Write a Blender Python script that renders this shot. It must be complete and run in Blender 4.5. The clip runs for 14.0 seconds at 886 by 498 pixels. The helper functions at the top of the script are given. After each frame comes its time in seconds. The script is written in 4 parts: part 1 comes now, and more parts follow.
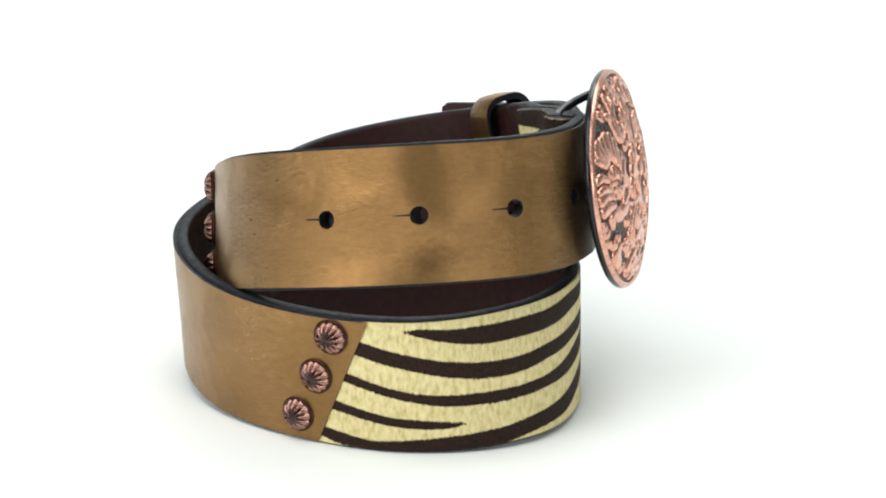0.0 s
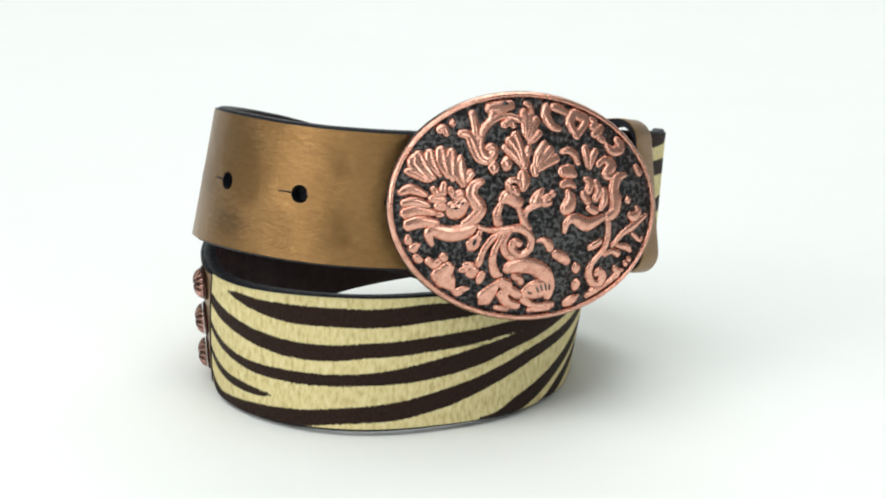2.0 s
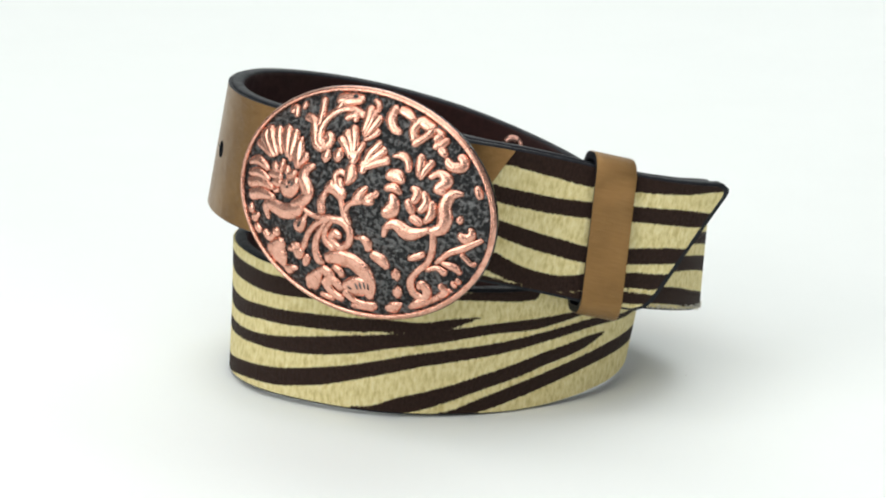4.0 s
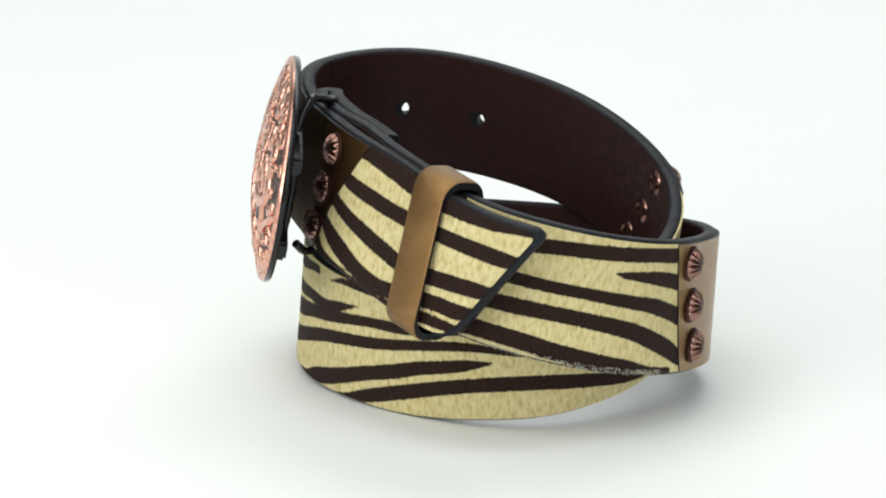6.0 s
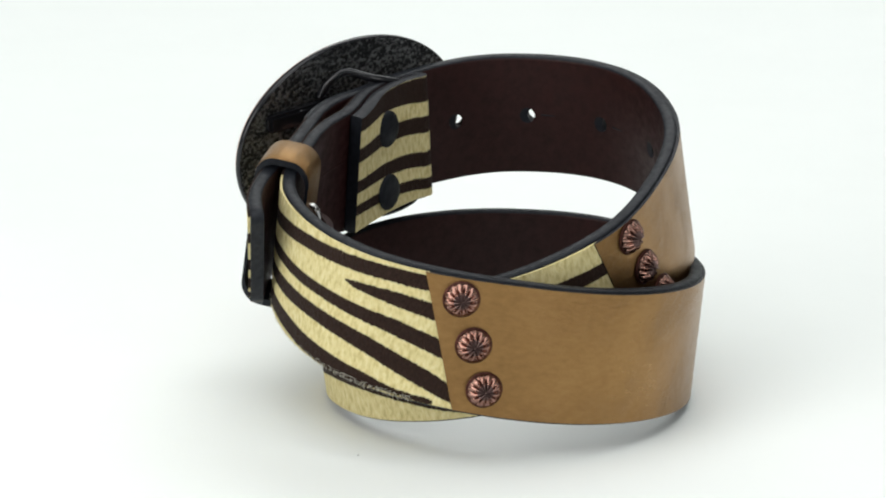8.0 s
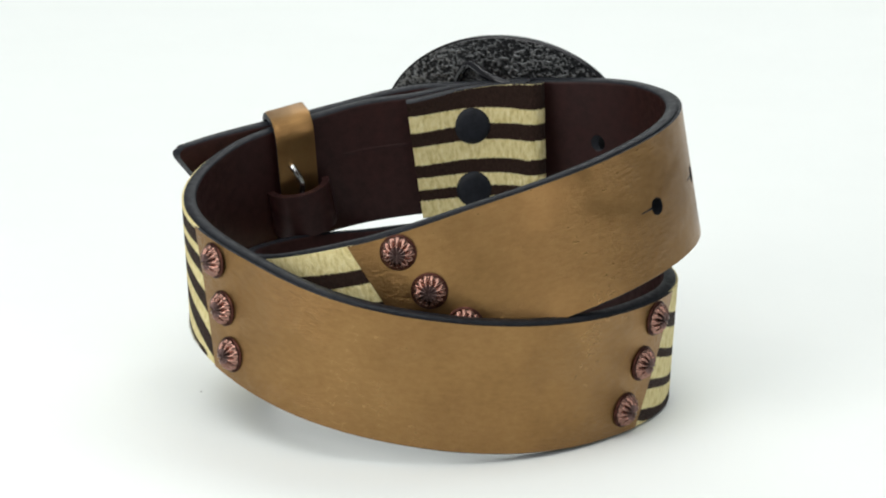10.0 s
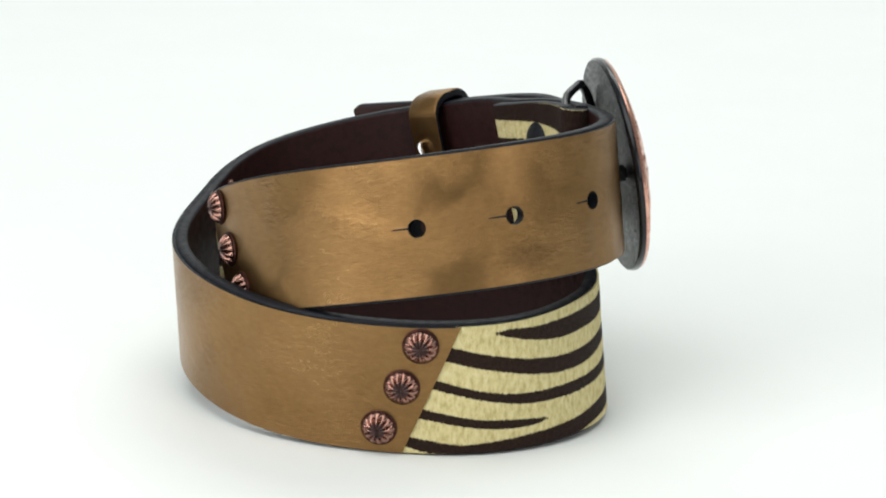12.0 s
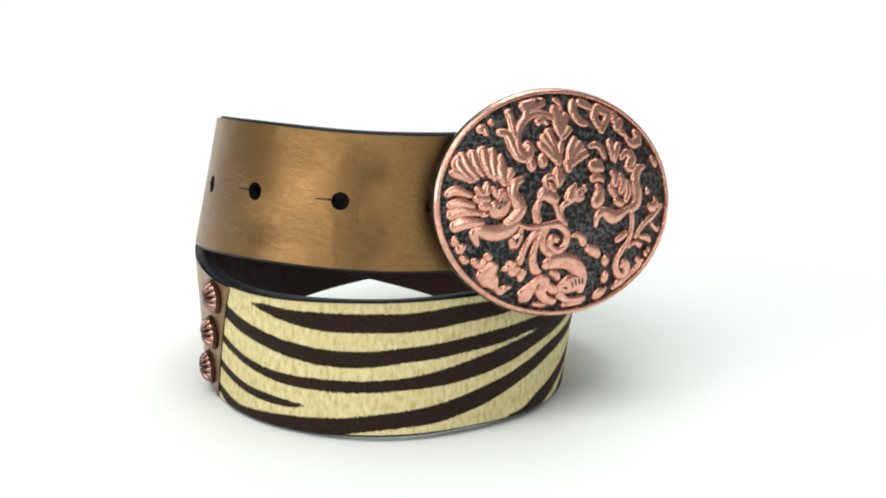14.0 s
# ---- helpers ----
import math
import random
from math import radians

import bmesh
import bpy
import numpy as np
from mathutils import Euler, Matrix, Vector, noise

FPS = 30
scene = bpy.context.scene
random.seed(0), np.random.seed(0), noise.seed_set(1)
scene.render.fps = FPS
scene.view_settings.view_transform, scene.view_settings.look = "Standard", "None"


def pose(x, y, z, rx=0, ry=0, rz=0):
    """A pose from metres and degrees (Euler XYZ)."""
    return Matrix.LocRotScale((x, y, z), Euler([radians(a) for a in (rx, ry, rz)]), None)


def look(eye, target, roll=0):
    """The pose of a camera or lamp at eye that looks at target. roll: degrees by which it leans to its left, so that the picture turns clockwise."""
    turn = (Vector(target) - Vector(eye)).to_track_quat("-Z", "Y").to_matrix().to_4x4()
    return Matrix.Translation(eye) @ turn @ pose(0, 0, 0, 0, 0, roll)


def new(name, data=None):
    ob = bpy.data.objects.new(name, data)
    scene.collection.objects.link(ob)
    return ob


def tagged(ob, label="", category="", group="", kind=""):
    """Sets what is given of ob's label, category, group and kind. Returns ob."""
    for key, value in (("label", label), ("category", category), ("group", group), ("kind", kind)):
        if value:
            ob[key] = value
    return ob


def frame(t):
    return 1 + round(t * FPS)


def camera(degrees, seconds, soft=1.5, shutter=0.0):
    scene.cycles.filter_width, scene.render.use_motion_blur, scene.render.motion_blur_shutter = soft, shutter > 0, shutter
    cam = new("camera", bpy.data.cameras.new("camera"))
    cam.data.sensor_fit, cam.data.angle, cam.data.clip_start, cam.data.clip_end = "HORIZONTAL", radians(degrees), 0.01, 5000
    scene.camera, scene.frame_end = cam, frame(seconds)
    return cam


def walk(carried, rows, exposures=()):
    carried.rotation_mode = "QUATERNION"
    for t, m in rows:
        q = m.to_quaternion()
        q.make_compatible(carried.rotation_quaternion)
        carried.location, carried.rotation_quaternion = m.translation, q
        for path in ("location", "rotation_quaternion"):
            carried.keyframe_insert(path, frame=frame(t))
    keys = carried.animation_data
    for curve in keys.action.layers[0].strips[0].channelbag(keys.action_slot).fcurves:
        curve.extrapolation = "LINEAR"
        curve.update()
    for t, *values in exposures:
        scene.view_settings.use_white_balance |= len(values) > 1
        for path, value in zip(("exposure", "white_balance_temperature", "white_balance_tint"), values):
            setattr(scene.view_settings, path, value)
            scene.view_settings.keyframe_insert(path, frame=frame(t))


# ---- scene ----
MM = 0.001

# ---------- camera ----------
cam = camera(18.45, 14.0, 2.0)
EYE = Vector((0.0063, -0.7751, 0.2510))
AIM = EYE + Vector((-0.00935, 0.96492, -0.26236))
walk(cam, [(0.0, look(EYE, AIM, 1.03)), (14.0, look(EYE, AIM, 1.03))],
     exposures=[(0.0, 0.25), (0.5, 0.05), (1.2, 0.0), (12.8, 0.0), (13.5, 0.03), (14.0, 0.14)])

# ---------- light ----------
world = bpy.data.worlds.new("studio_air")
world.use_nodes = True
scene.world = world
world.node_tree.nodes["Background"].inputs["Color"].default_value = (0.97, 1.0, 0.985, 1)
world.node_tree.nodes["Background"].inputs["Strength"].default_value = 0.25


def softbox(name, eye, target, size, power, colour):
    data = bpy.data.lights.new(name, "AREA")
    data.shape, data.size, data.size_y, data.energy, data.color = "RECTANGLE", size[0], size[1], power, colour
    lamp = new(name, data)
    lamp.matrix_world = look(eye, target)
    return lamp


softbox("key_softbox", (-0.86, -0.80, 0.50), (0, 0, 0.05), (0.75, 0.70), 6.3, (1.0, 0.985, 0.96))
softbox("fill_softbox", (0.66, -1.0, 0.45), (0, 0, 0.05), (0.34, 0.60), 1.9, (1.0, 0.99, 0.97))
softbox("overhead_softbox", (-0.22, -0.42, 1.20), (0, 0.05, 0), (1.4, 1.1), 10.5, (0.98, 1.0, 0.985))
softbox("backdrop_softbox", (0.1, 1.05, 1.3), (0, 0.95, 0), (1.8, 0.8), 12.4, (0.98, 1.0, 0.99))

# ---------- materials ----------


def material(name, colour, rough=0.5, metal=0.0):
    """A principled material; returns it with its nodes, links and shader."""
    m = bpy.data.materials.new(name)
    m.use_nodes = True
    nt = m.node_tree
    b = nt.nodes["Principled BSDF"]
    b.inputs["Base Color"].default_value = (*colour, 1)
    b.inputs["Roughness"].default_value = rough
    b.inputs["Metallic"].default_value = metal
    return m, nt.nodes, nt.links, b


def noise_node(nodes, links, scale, detail=4.0, rough=0.6, stretch=(1, 1, 1), uv=False):
    co = nodes.new("ShaderNodeTexCoord")
    mp = nodes.new("ShaderNodeMapping")
    mp.inputs["Scale"].default_value = stretch
    n = nodes.new("ShaderNodeTexNoise")
    n.inputs["Scale"].default_value, n.inputs["Detail"].default_value, n.inputs["Roughness"].default_value = scale, detail, rough
    links.new(co.outputs["UV" if uv else "Object"], mp.inputs["Vector"])
    links.new(mp.outputs["Vector"], n.inputs["Vector"])
    return n.outputs["Fac"]


def ramp(nodes, links, fac, stops):
    r = nodes.new("ShaderNodeValToRGB")
    el = r.color_ramp.elements
    while len(el) < len(stops):
        el.new(0.5)
    for e, (p, c) in zip(el, stops):
        e.position, e.color = p, (*c, 1)
    links.new(fac, r.inputs["Fac"])
    return r.outputs["Color"]


def bump(nodes, links, shader, height, strength, distance):
    b = nodes.new("ShaderNodeBump")
    b.inputs["Strength"].default_value, b.inputs["Distance"].default_value = strength, distance
    links.new(height, b.inputs["Height"])
    links.new(b.outputs["Normal"], shader.inputs["Normal"])
    return b


def maths(nodes, links, op, a, b):
    n = nodes.new("ShaderNodeMath")
    n.operation = op
    for i, v in enumerate((a, b)):
        if isinstance(v, (int, float)):
            n.inputs[i].default_value = v
        else:
            links.new(v, n.inputs[i])
    return n.outputs[0]


def grey(v):
    return (v, v, v)


def gold_leather(stains=()):
    """Metallic foil on leather, rubbed and dulled in patches; stains: (metres along, metres across, half length, half height)."""
    m, n, l, b = material("gold_foil_leather", (0.36, 0.21, 0.07), 0.4, 0.95)
    wide = noise_node(n, l, 32, 4, 0.6)
    worn = noise_node(n, l, 1.0, 6, 0.72, (340, 680, 1), True)
    fine = noise_node(n, l, 1600, 3, 0.6)
    both = maths(n, l, "ADD", maths(n, l, "MULTIPLY", wide, 0.55), maths(n, l, "MULTIPLY", worn, 0.45))
    colour = ramp(n, l, both, [(0.30, (0.205, 0.113, 0.042)), (0.5, (0.268, 0.151, 0.058)), (0.70, (0.33, 0.192, 0.078))])
    co = n.new("ShaderNodeTexCoord")
    for s, v, dx, dy in stains:
        mp = n.new("ShaderNodeMapping")
        mp.inputs["Location"].default_value = (-s / dx, -v / dy, 0)
        mp.inputs["Scale"].default_value = (1 / dx, 1 / dy, 1)
        l.new(co.outputs["UV"], mp.inputs["Vector"])
        size = n.new("ShaderNodeVectorMath")
        size.operation = "LENGTH"
        l.new(mp.outputs["Vector"], size.inputs[0])
        d = maths(n, l, "ADD", size.outputs["Value"], maths(n, l, "MULTIPLY", maths(n, l, "SUBTRACT", worn, 0.5), 1.6))
        mix = n.new("ShaderNodeMix")
        mix.data_type = "RGBA"
        l.new(ramp(n, l, maths(n, l, "MULTIPLY", d, 0.7), [(0.2, grey(0.55)), (0.8, grey(0))]), mix.inputs[0])
        l.new(colour, mix.inputs[6])
        mix.inputs[7].default_value = (0.105, 0.058, 0.024, 1)
        colour = mix.outputs[2]
    l.new(colour, b.inputs["Base Color"])
    l.new(ramp(n, l, both, [(0.30, grey(0.37)), (0.70, grey(0.25))]), b.inputs["Roughness"])
    patch = ramp(n, l, noise_node(n, l, 55, 2, 0.5), [(0.42, grey(0.2)), (0.58, grey(1.0))])
    crinkle = maths(n, l, "MULTIPLY", worn, patch)
    bump(n, l, b, maths(n, l, "ADD", crinkle, maths(n, l, "MULTIPLY", fine, 0.16)), 0.75, 0.0006)
    return m


def zebra_hair():
    m, n, l, b = material("printed_hair_on_hide", (0.6, 0.5, 0.2), 0.75)
    at = n.new("ShaderNodeAttribute")
    at.attribute_name = "stripe"
    hair = noise_node(n, l, 1.0, 4, 0.65, (1900, 750, 1), True)
    edge = noise_node(n, l, 1.0, 3, 0.6, (2200, 800, 1), True)
    tone = noise_node(n, l, 1.0, 3, 0.55, (800, 330, 1), True)
    soft = maths(n, l, "ADD", at.outputs["Fac"], maths(n, l, "MULTIPLY", maths(n, l, "SUBTRACT", edge, 0.5), 1.5))
    mask = ramp(n, l, maths(n, l, "ADD", maths(n, l, "MULTIPLY", soft, 0.5), 0.5), [(0.42, grey(0)), (0.58, grey(1))])
    cream = ramp(n, l, tone, [(0.3, (0.56, 0.46, 0.195)), (0.5, (0.73, 0.63, 0.315)), (0.72, (0.82, 0.735, 0.43))])
    dark = ramp(n, l, hair, [(0.3, (0.013, 0.0058, 0.0042)), (0.75, (0.036, 0.018, 0.012))])
    mix = n.new("ShaderNodeMix")
    mix.data_type = "RGBA"
    l.new(mask, mix.inputs[0])
    l.new(dark, mix.inputs[6])
    l.new(cream, mix.inputs[7])
    l.new(mix.outputs[2], b.inputs["Base Color"])
    b.inputs["Sheen Weight"].default_value = 0.015
    b.inputs["Specular IOR Level"].default_value = 0.15
    bump(n, l, b, maths(n, l, "ADD", hair, maths(n, l, "MULTIPLY", tone, 1.4)), 0.8, 0.0008)
    return m


def plain(name, dark, light, rough, metal=0.0, scale=300, relief=0.2, depth=0.0003, spec=0.5):
    m, n, l, b = material(name, light, rough, metal)
    f = noise_node(n, l, scale, 4, 0.65)
    l.new(ramp(n, l, f, [(0.32, dark), (0.68, light)]), b.inputs["Base Color"])
    l.new(ramp(n, l, f, [(0.3, grey(min(1, rough * 1.25))), (0.7, grey(rough * 0.85))]), b.inputs["Roughness"])
    b.inputs["Specular IOR Level"].default_value = spec
    bump(n, l, b, f, relief, depth)
    return m


def pitted(name, dark, light, rough, metal, scale, depth, share=0.55):
    """Cast metal with an uneven hammered ground."""
    m, n, l, b = material(name, dark, rough, metal)
    f = noise_node(n, l, scale, 2, 0.55)
    big = noise_node(n, l, scale * 0.12, 2, 0.5)
    both = maths(n, l, "ADD", maths(n, l, "MULTIPLY", f, 0.8), maths(n, l, "MULTIPLY", big, 0.2))
    l.new(ramp(n, l, both, [(share - 0.06, dark), (share + 0.08, light)]), b.inputs["Base Color"])
    bump(n, l, b, f, 0.9, depth)
    return m


GOLD = gold_leather([(0.702, -0.0115, 0.009, 0.0045)])
ZEBRA = zebra_hair()
LINING = plain("brown_lining_leather", (0.017, 0.0046, 0.0042), (0.029, 0.0080, 0.0072), 0.5, 0, 350, 0.2, 0.0003, 0.28)
EDGE = plain("painted_leather_edge", (0.005, 0.006, 0.009), (0.011, 0.013, 0.018), 0.5, 0, 500, 0.2, 0.0003, 0.22)
COPPER = plain("brushed_copper", (0.60, 0.295, 0.21), (0.85, 0.47, 0.36), 0.25, 1.0, 500, 0.15)
PATINA = pitted("darkened_stippled_metal", (0.012, 0.013, 0.014), (0.12, 0.123, 0.123), 0.32, 0.75, 850, 0.0012, 0.53)
RIVET_COPPER = plain("antique_copper", (0.23, 0.122, 0.098), (0.40, 0.225, 0.18), 0.22, 1.0, 260, 0.05)
RIVET_WORN = plain("oxidised_copper", (0.13, 0.085, 0.08), (0.26, 0.17, 0.155), 0.34, 1.0, 500, 0.05)
RIVET_DARK = plain("dark_copper", (0.03, 0.010, 0.008), (0.09, 0.03, 0.02), 0.45, 0.8, 600)
BLACK_CAST = pitted("black_cast_metal", (0.020, 0.021, 0.023), (0.20, 0.205, 0.21), 0.4, 0.9, 950, 0.0009, 0.52)
BLACK = plain("black_enamelled_metal", (0.006, 0.006, 0.008), (0.014, 0.014, 0.017), 0.14, 0.3, 300, 0.05)
STEEL = plain("bright_steel", (0.5, 0.5, 0.5), (0.7, 0.7, 0.7), 0.2, 1.0, 400, 0.05)
FRAY = plain("pale_hair", (0.55, 0.52, 0.42), (0.8, 0.78, 0.68), 0.7)
DUST = plain("grey_dust", (0.68, 0.68, 0.68), (0.78, 0.78, 0.78), 0.9)
PAPER = plain("white_seamless_paper", (0.855, 0.885, 0.87), (0.875, 0.905, 0.89), 0.9, 0, 6, 0.02, 0.0003, 0.1)

# ---------- backdrop ----------


def mesh_object(name, verts, faces, mats, parent=None, label="", smooth=True, index=None):
    me = bpy.data.meshes.new(name)
    me.from_pydata([tuple(map(float, v)) for v in verts], [], faces)
    for m in mats:
        me.materials.append(m)
    if index is not None:
        me.polygons.foreach_set("material_index", index)
    me.polygons.foreach_set("use_smooth", [smooth] * len(me.polygons))
    me.update()
    ob = new(name, me)
    if parent:
        ob.parent = parent
    return tagged(ob, label)


def seamless_sweep():
    """Paper floor that curves up behind."""
    prof = [(y, 0.0) for y in np.linspace(-1.6, 1.4, 17)]
    prof += [(1.5 + 0.5 * math.sin(radians(a)), 0.5 - 0.5 * math.cos(radians(a))) for a in range(0, 91, 10)]
    prof += [(2.0, 1.9)]
    xs = np.linspace(-2.4, 2.4, 13)
    verts = [(x, y, z) for y, z in prof for x in xs]
    nx = len(xs)
    faces = [(j * nx + i, j * nx + i + 1, (j + 1) * nx + i + 1, (j + 1) * nx + i) for j in range(len(prof) - 1) for i in range(nx - 1)]
    ob = mesh_object("ground", verts, faces, [PAPER])
    tagged(ob, "seamless white paper sweep, clean and evenly lit", "backdrop", kind="structure")


seamless_sweep()

# ---------- the belt's run ----------
# nodes every 30 degrees round the coil, from the folded buckle end to the free tip:
# radius and height of the middle line (mm) and the outward lean of the top edge (degrees)
FIRST, STEP = -30.0, 30.0
RADIUS = [41.1, 35.0, 33.7, 42.9, 63.2, 76.8, 76.4, 78.7, 74.9, 70.2, 68.0, 58.7, 46.1, 38.7, 36.0,
          37.7, 45.7, 57.2, 65.5, 66.5, 67.7, 69.8, 70.6, 63.0, 48.3, 39.7, 41.4, 48.8, 73.5, 101.9]
HEIGHT = [66.6, 64.8, 62.2, 58.5, 49.9, 40.7, 32.4, 26.1, 21.0, 19.2, 19.5, 20.4, 20.5, 20.1, 19.5,
          19.0, 20.5, 23.2, 30.2, 41.1, 53.4, 62.7, 68.6, 69.1, 66.8, 64.6, 62.9, 58.1, 49.5, 43.1]
LEAN = [0.3, -1.2, -6.1, -0.2, 5.5, 5.2, 0.6, 4.0, 3.6, 4.7, 2.4, -6.8, -3.6, -0.9, 4.7,
          7.2, 6.9, 7.2, 3.0, 4.8, -7.2, -10.9, -10.5, -8.9, -8.4, -7.1, -8.0, -3.6, 8.7, 13.9]
HALF = 19.2      # half the strap's width, mm
THICK = 3.6      # body of the strap, mm


def glide(values, phi):
    v = np.array(values, float)
    k = len(v)
    u = np.clip((np.asarray(phi, float) - FIRST) / STEP, 0, k - 1 - 1e-9)
    i = u.astype(int)
    f = u - i
    p0, p1, p2, p3 = (v[np.clip(i + d, 0, k - 1)] for d in (-1, 0, 1, 2))
    return 0.5 * (2 * p1 + (p2 - p0) * f + (2 * p0 - 5 * p1 + 4 * p2 - p3) * f * f + (3 * p1 - p0 - 3 * p2 + p3) * f ** 3)


def middle(phi):
    a = np.radians(phi)
    r = glide(RADIUS, phi)
    return np.stack([r * np.cos(a), r * np.sin(a), glide(HEIGHT, phi)], -1)


def run(phi):
    """Middle line, direction along, across (upwards) and outwards at the angles phi."""
    phi = np.asarray(phi, float)
    c = middle(phi)
    t = middle(phi + 0.5) - middle(phi - 0.5)
    t /= np.linalg.norm(t, axis=-1, keepdims=True)
    a = np.radians(phi)
    rad = np.stack([np.cos(a), np.sin(a), 0 * a], -1)
    n = rad - t * np.sum(rad * t, -1, keepdims=True)
    n /= np.linalg.norm(n, axis=-1, keepdims=True)
    up = np.cross(n, t)
    up *= np.sign(up[..., 2:3])
    lean = np.radians(glide(LEAN, phi))[..., None]
    return c, t, up * np.cos(lean) + n * np.sin(lean), n * np.cos(lean) - up * np.sin(lean)


def on_strap(phi, v, h):
    """A place on the strap in metres: angle, mm across from the middle, mm out from the body's outer face."""
    c, t, up, n = run(phi)
    return (c + up * np.asarray(v, float)[..., None] + n * np.asarray(h, float)[..., None]) * MM


def arc_scale(phi):
    return np.linalg.norm(middle(np.asarray(phi) + 0.5) - middle(np.asarray(phi) - 0.5), axis=-1)


LENGTHS = np.concatenate([[0], np.cumsum(arc_scale(np.arange(FIRST + 0.5, 841, 1.0)))])


def sheet(name, start, end, half, h_in, h_out, mats, parent, label="", holes=(), stripes=(), step=0.6, rows=48, swell=0.0, corner=0.0):
    """A strip of the strap between two slanting ends, (angle, slant in degrees per mm across), as a closed shell.
    mats: outer face, edge, inner face."""
    cols = max(4, int((end[0] - start[0]) / step))
    v = np.linspace(-half, half, rows + 1)
    u = np.linspace(0, 1, cols + 1)
    V, U = np.meshgrid(v, u, indexing="ij")
    mean = start[0] + (end[0] - start[0]) * U
    reach = 26.0
    PH = mean + start[1] * V * np.clip(1 - (mean - start[0]) / reach, 0, 1) + end[1] * V * np.clip(1 - (end[0] - mean) / reach, 0, 1)
    if corner:
        d = np.clip(corner - (half - np.abs(V)), 0, corner)
        PH -= (corner - np.sqrt(corner ** 2 - d ** 2)) / float(arc_scale(np.array([end[0]]))[0]) * np.clip(1 - (end[0] - mean) / reach, 0, 1)
    PH, V = PH.ravel(), V.ravel()
    nv = len(V)
    w = cols + 1
    quads = np.array([(j * w + i, j * w + i + 1, (j + 1) * w + i + 1, (j + 1) * w + i) for j in range(rows) for i in range(cols)])
    skew = np.zeros(nv)
    for phi0, v0, r0 in holes:
        k = float(arc_scale(np.array([phi0]))[0])
        dx, dv = (PH - phi0) * k, V - v0
        far = np.hypot(dx, dv)
        gone = np.hypot(dx[quads].mean(1), dv[quads].mean(1)) < r0
        rim = np.intersect1d(quads[gone].ravel(), quads[~gone].ravel())
        PH[rim] = phi0 + dx[rim] / far[rim] * r0 / k
        V[rim] = v0 + dv[rim] / far[rim] * r0
        skew += (2.6 if swell else 0.0) * np.exp(-(far / 6.0) ** 2)
        quads = quads[~gone]
    edges = {}
    for q in quads.tolist():
        for a, b in zip(q, q[1:] + q[:1]):
            if (b, a) in edges:
                del edges[b, a]
            else:
                edges[a, b] = 1
    out, inn = on_strap(PH, V, np.full(nv, h_out)), on_strap(PH + skew, V, np.full(nv, h_in))
    verts = [*out, *inn]
    faces = [tuple(q) for q in quads.tolist()] + [tuple(q[::-1] + nv) for q in quads]
    index = [0] * len(quads) + [2] * len(quads)
    rings = [(h_out, 0.0), (h_out - 0.12 * (h_out - h_in), swell), (h_in + 0.12 * (h_out - h_in), swell), (h_in, 0.0)] if swell else [(h_out, 0), (h_in, 0)]
    ids = sorted({a for e in edges for a in e})
    level = [{a: a for a in ids}]
    for h, s in rings[1:-1]:
        side = np.where(np.abs(V[ids]) > half - 0.01, np.sign(V[ids]) * s, 0)
        base = len(verts)
        verts += [*on_strap(PH[ids], V[ids] + side, np.full(len(ids), h))]
        level.append({a: base + i for i, a in enumerate(ids)})
    level.append({a: a + nv for a in ids})
    for a, b in edges:
        for lo, hi in zip(level, level[1:]):
            faces.append((lo[b], lo[a], hi[a], hi[b]))
            index.append(1)
    ob = mesh_object(name, verts, faces, mats, parent, label, True, index)
    me = ob.data
    me.set_sharp_from_angle(angle=radians(50))
    along = np.interp(PH, np.arange(FIRST, FIRST + len(LENGTHS)), LENGTHS) * MM
    uv = me.uv_layers.new(name="UVMap")
    flat = np.zeros((len(verts), 2))
    flat[:nv] = flat[nv:2 * nv] = np.stack([along, V * MM], 1)
    for lv in level[1:-1]:
        for a, i in lv.items():
            flat[i] = flat[a]
    loops = np.zeros(len(me.loops), int)
    me.loops.foreach_get("vertex_index", loops)
    uv.data.foreach_set("uv", flat[loops].ravel())
    if stripes:
        at = me.attributes.new("stripe", "FLOAT", "POINT")
        val = np.full(len(verts), 9.0)
        val[:nv] = val[nv:2 * nv] = stripe_distance(PH, V, stripes)
        at.data.foreach_set("value", val)
    return ob


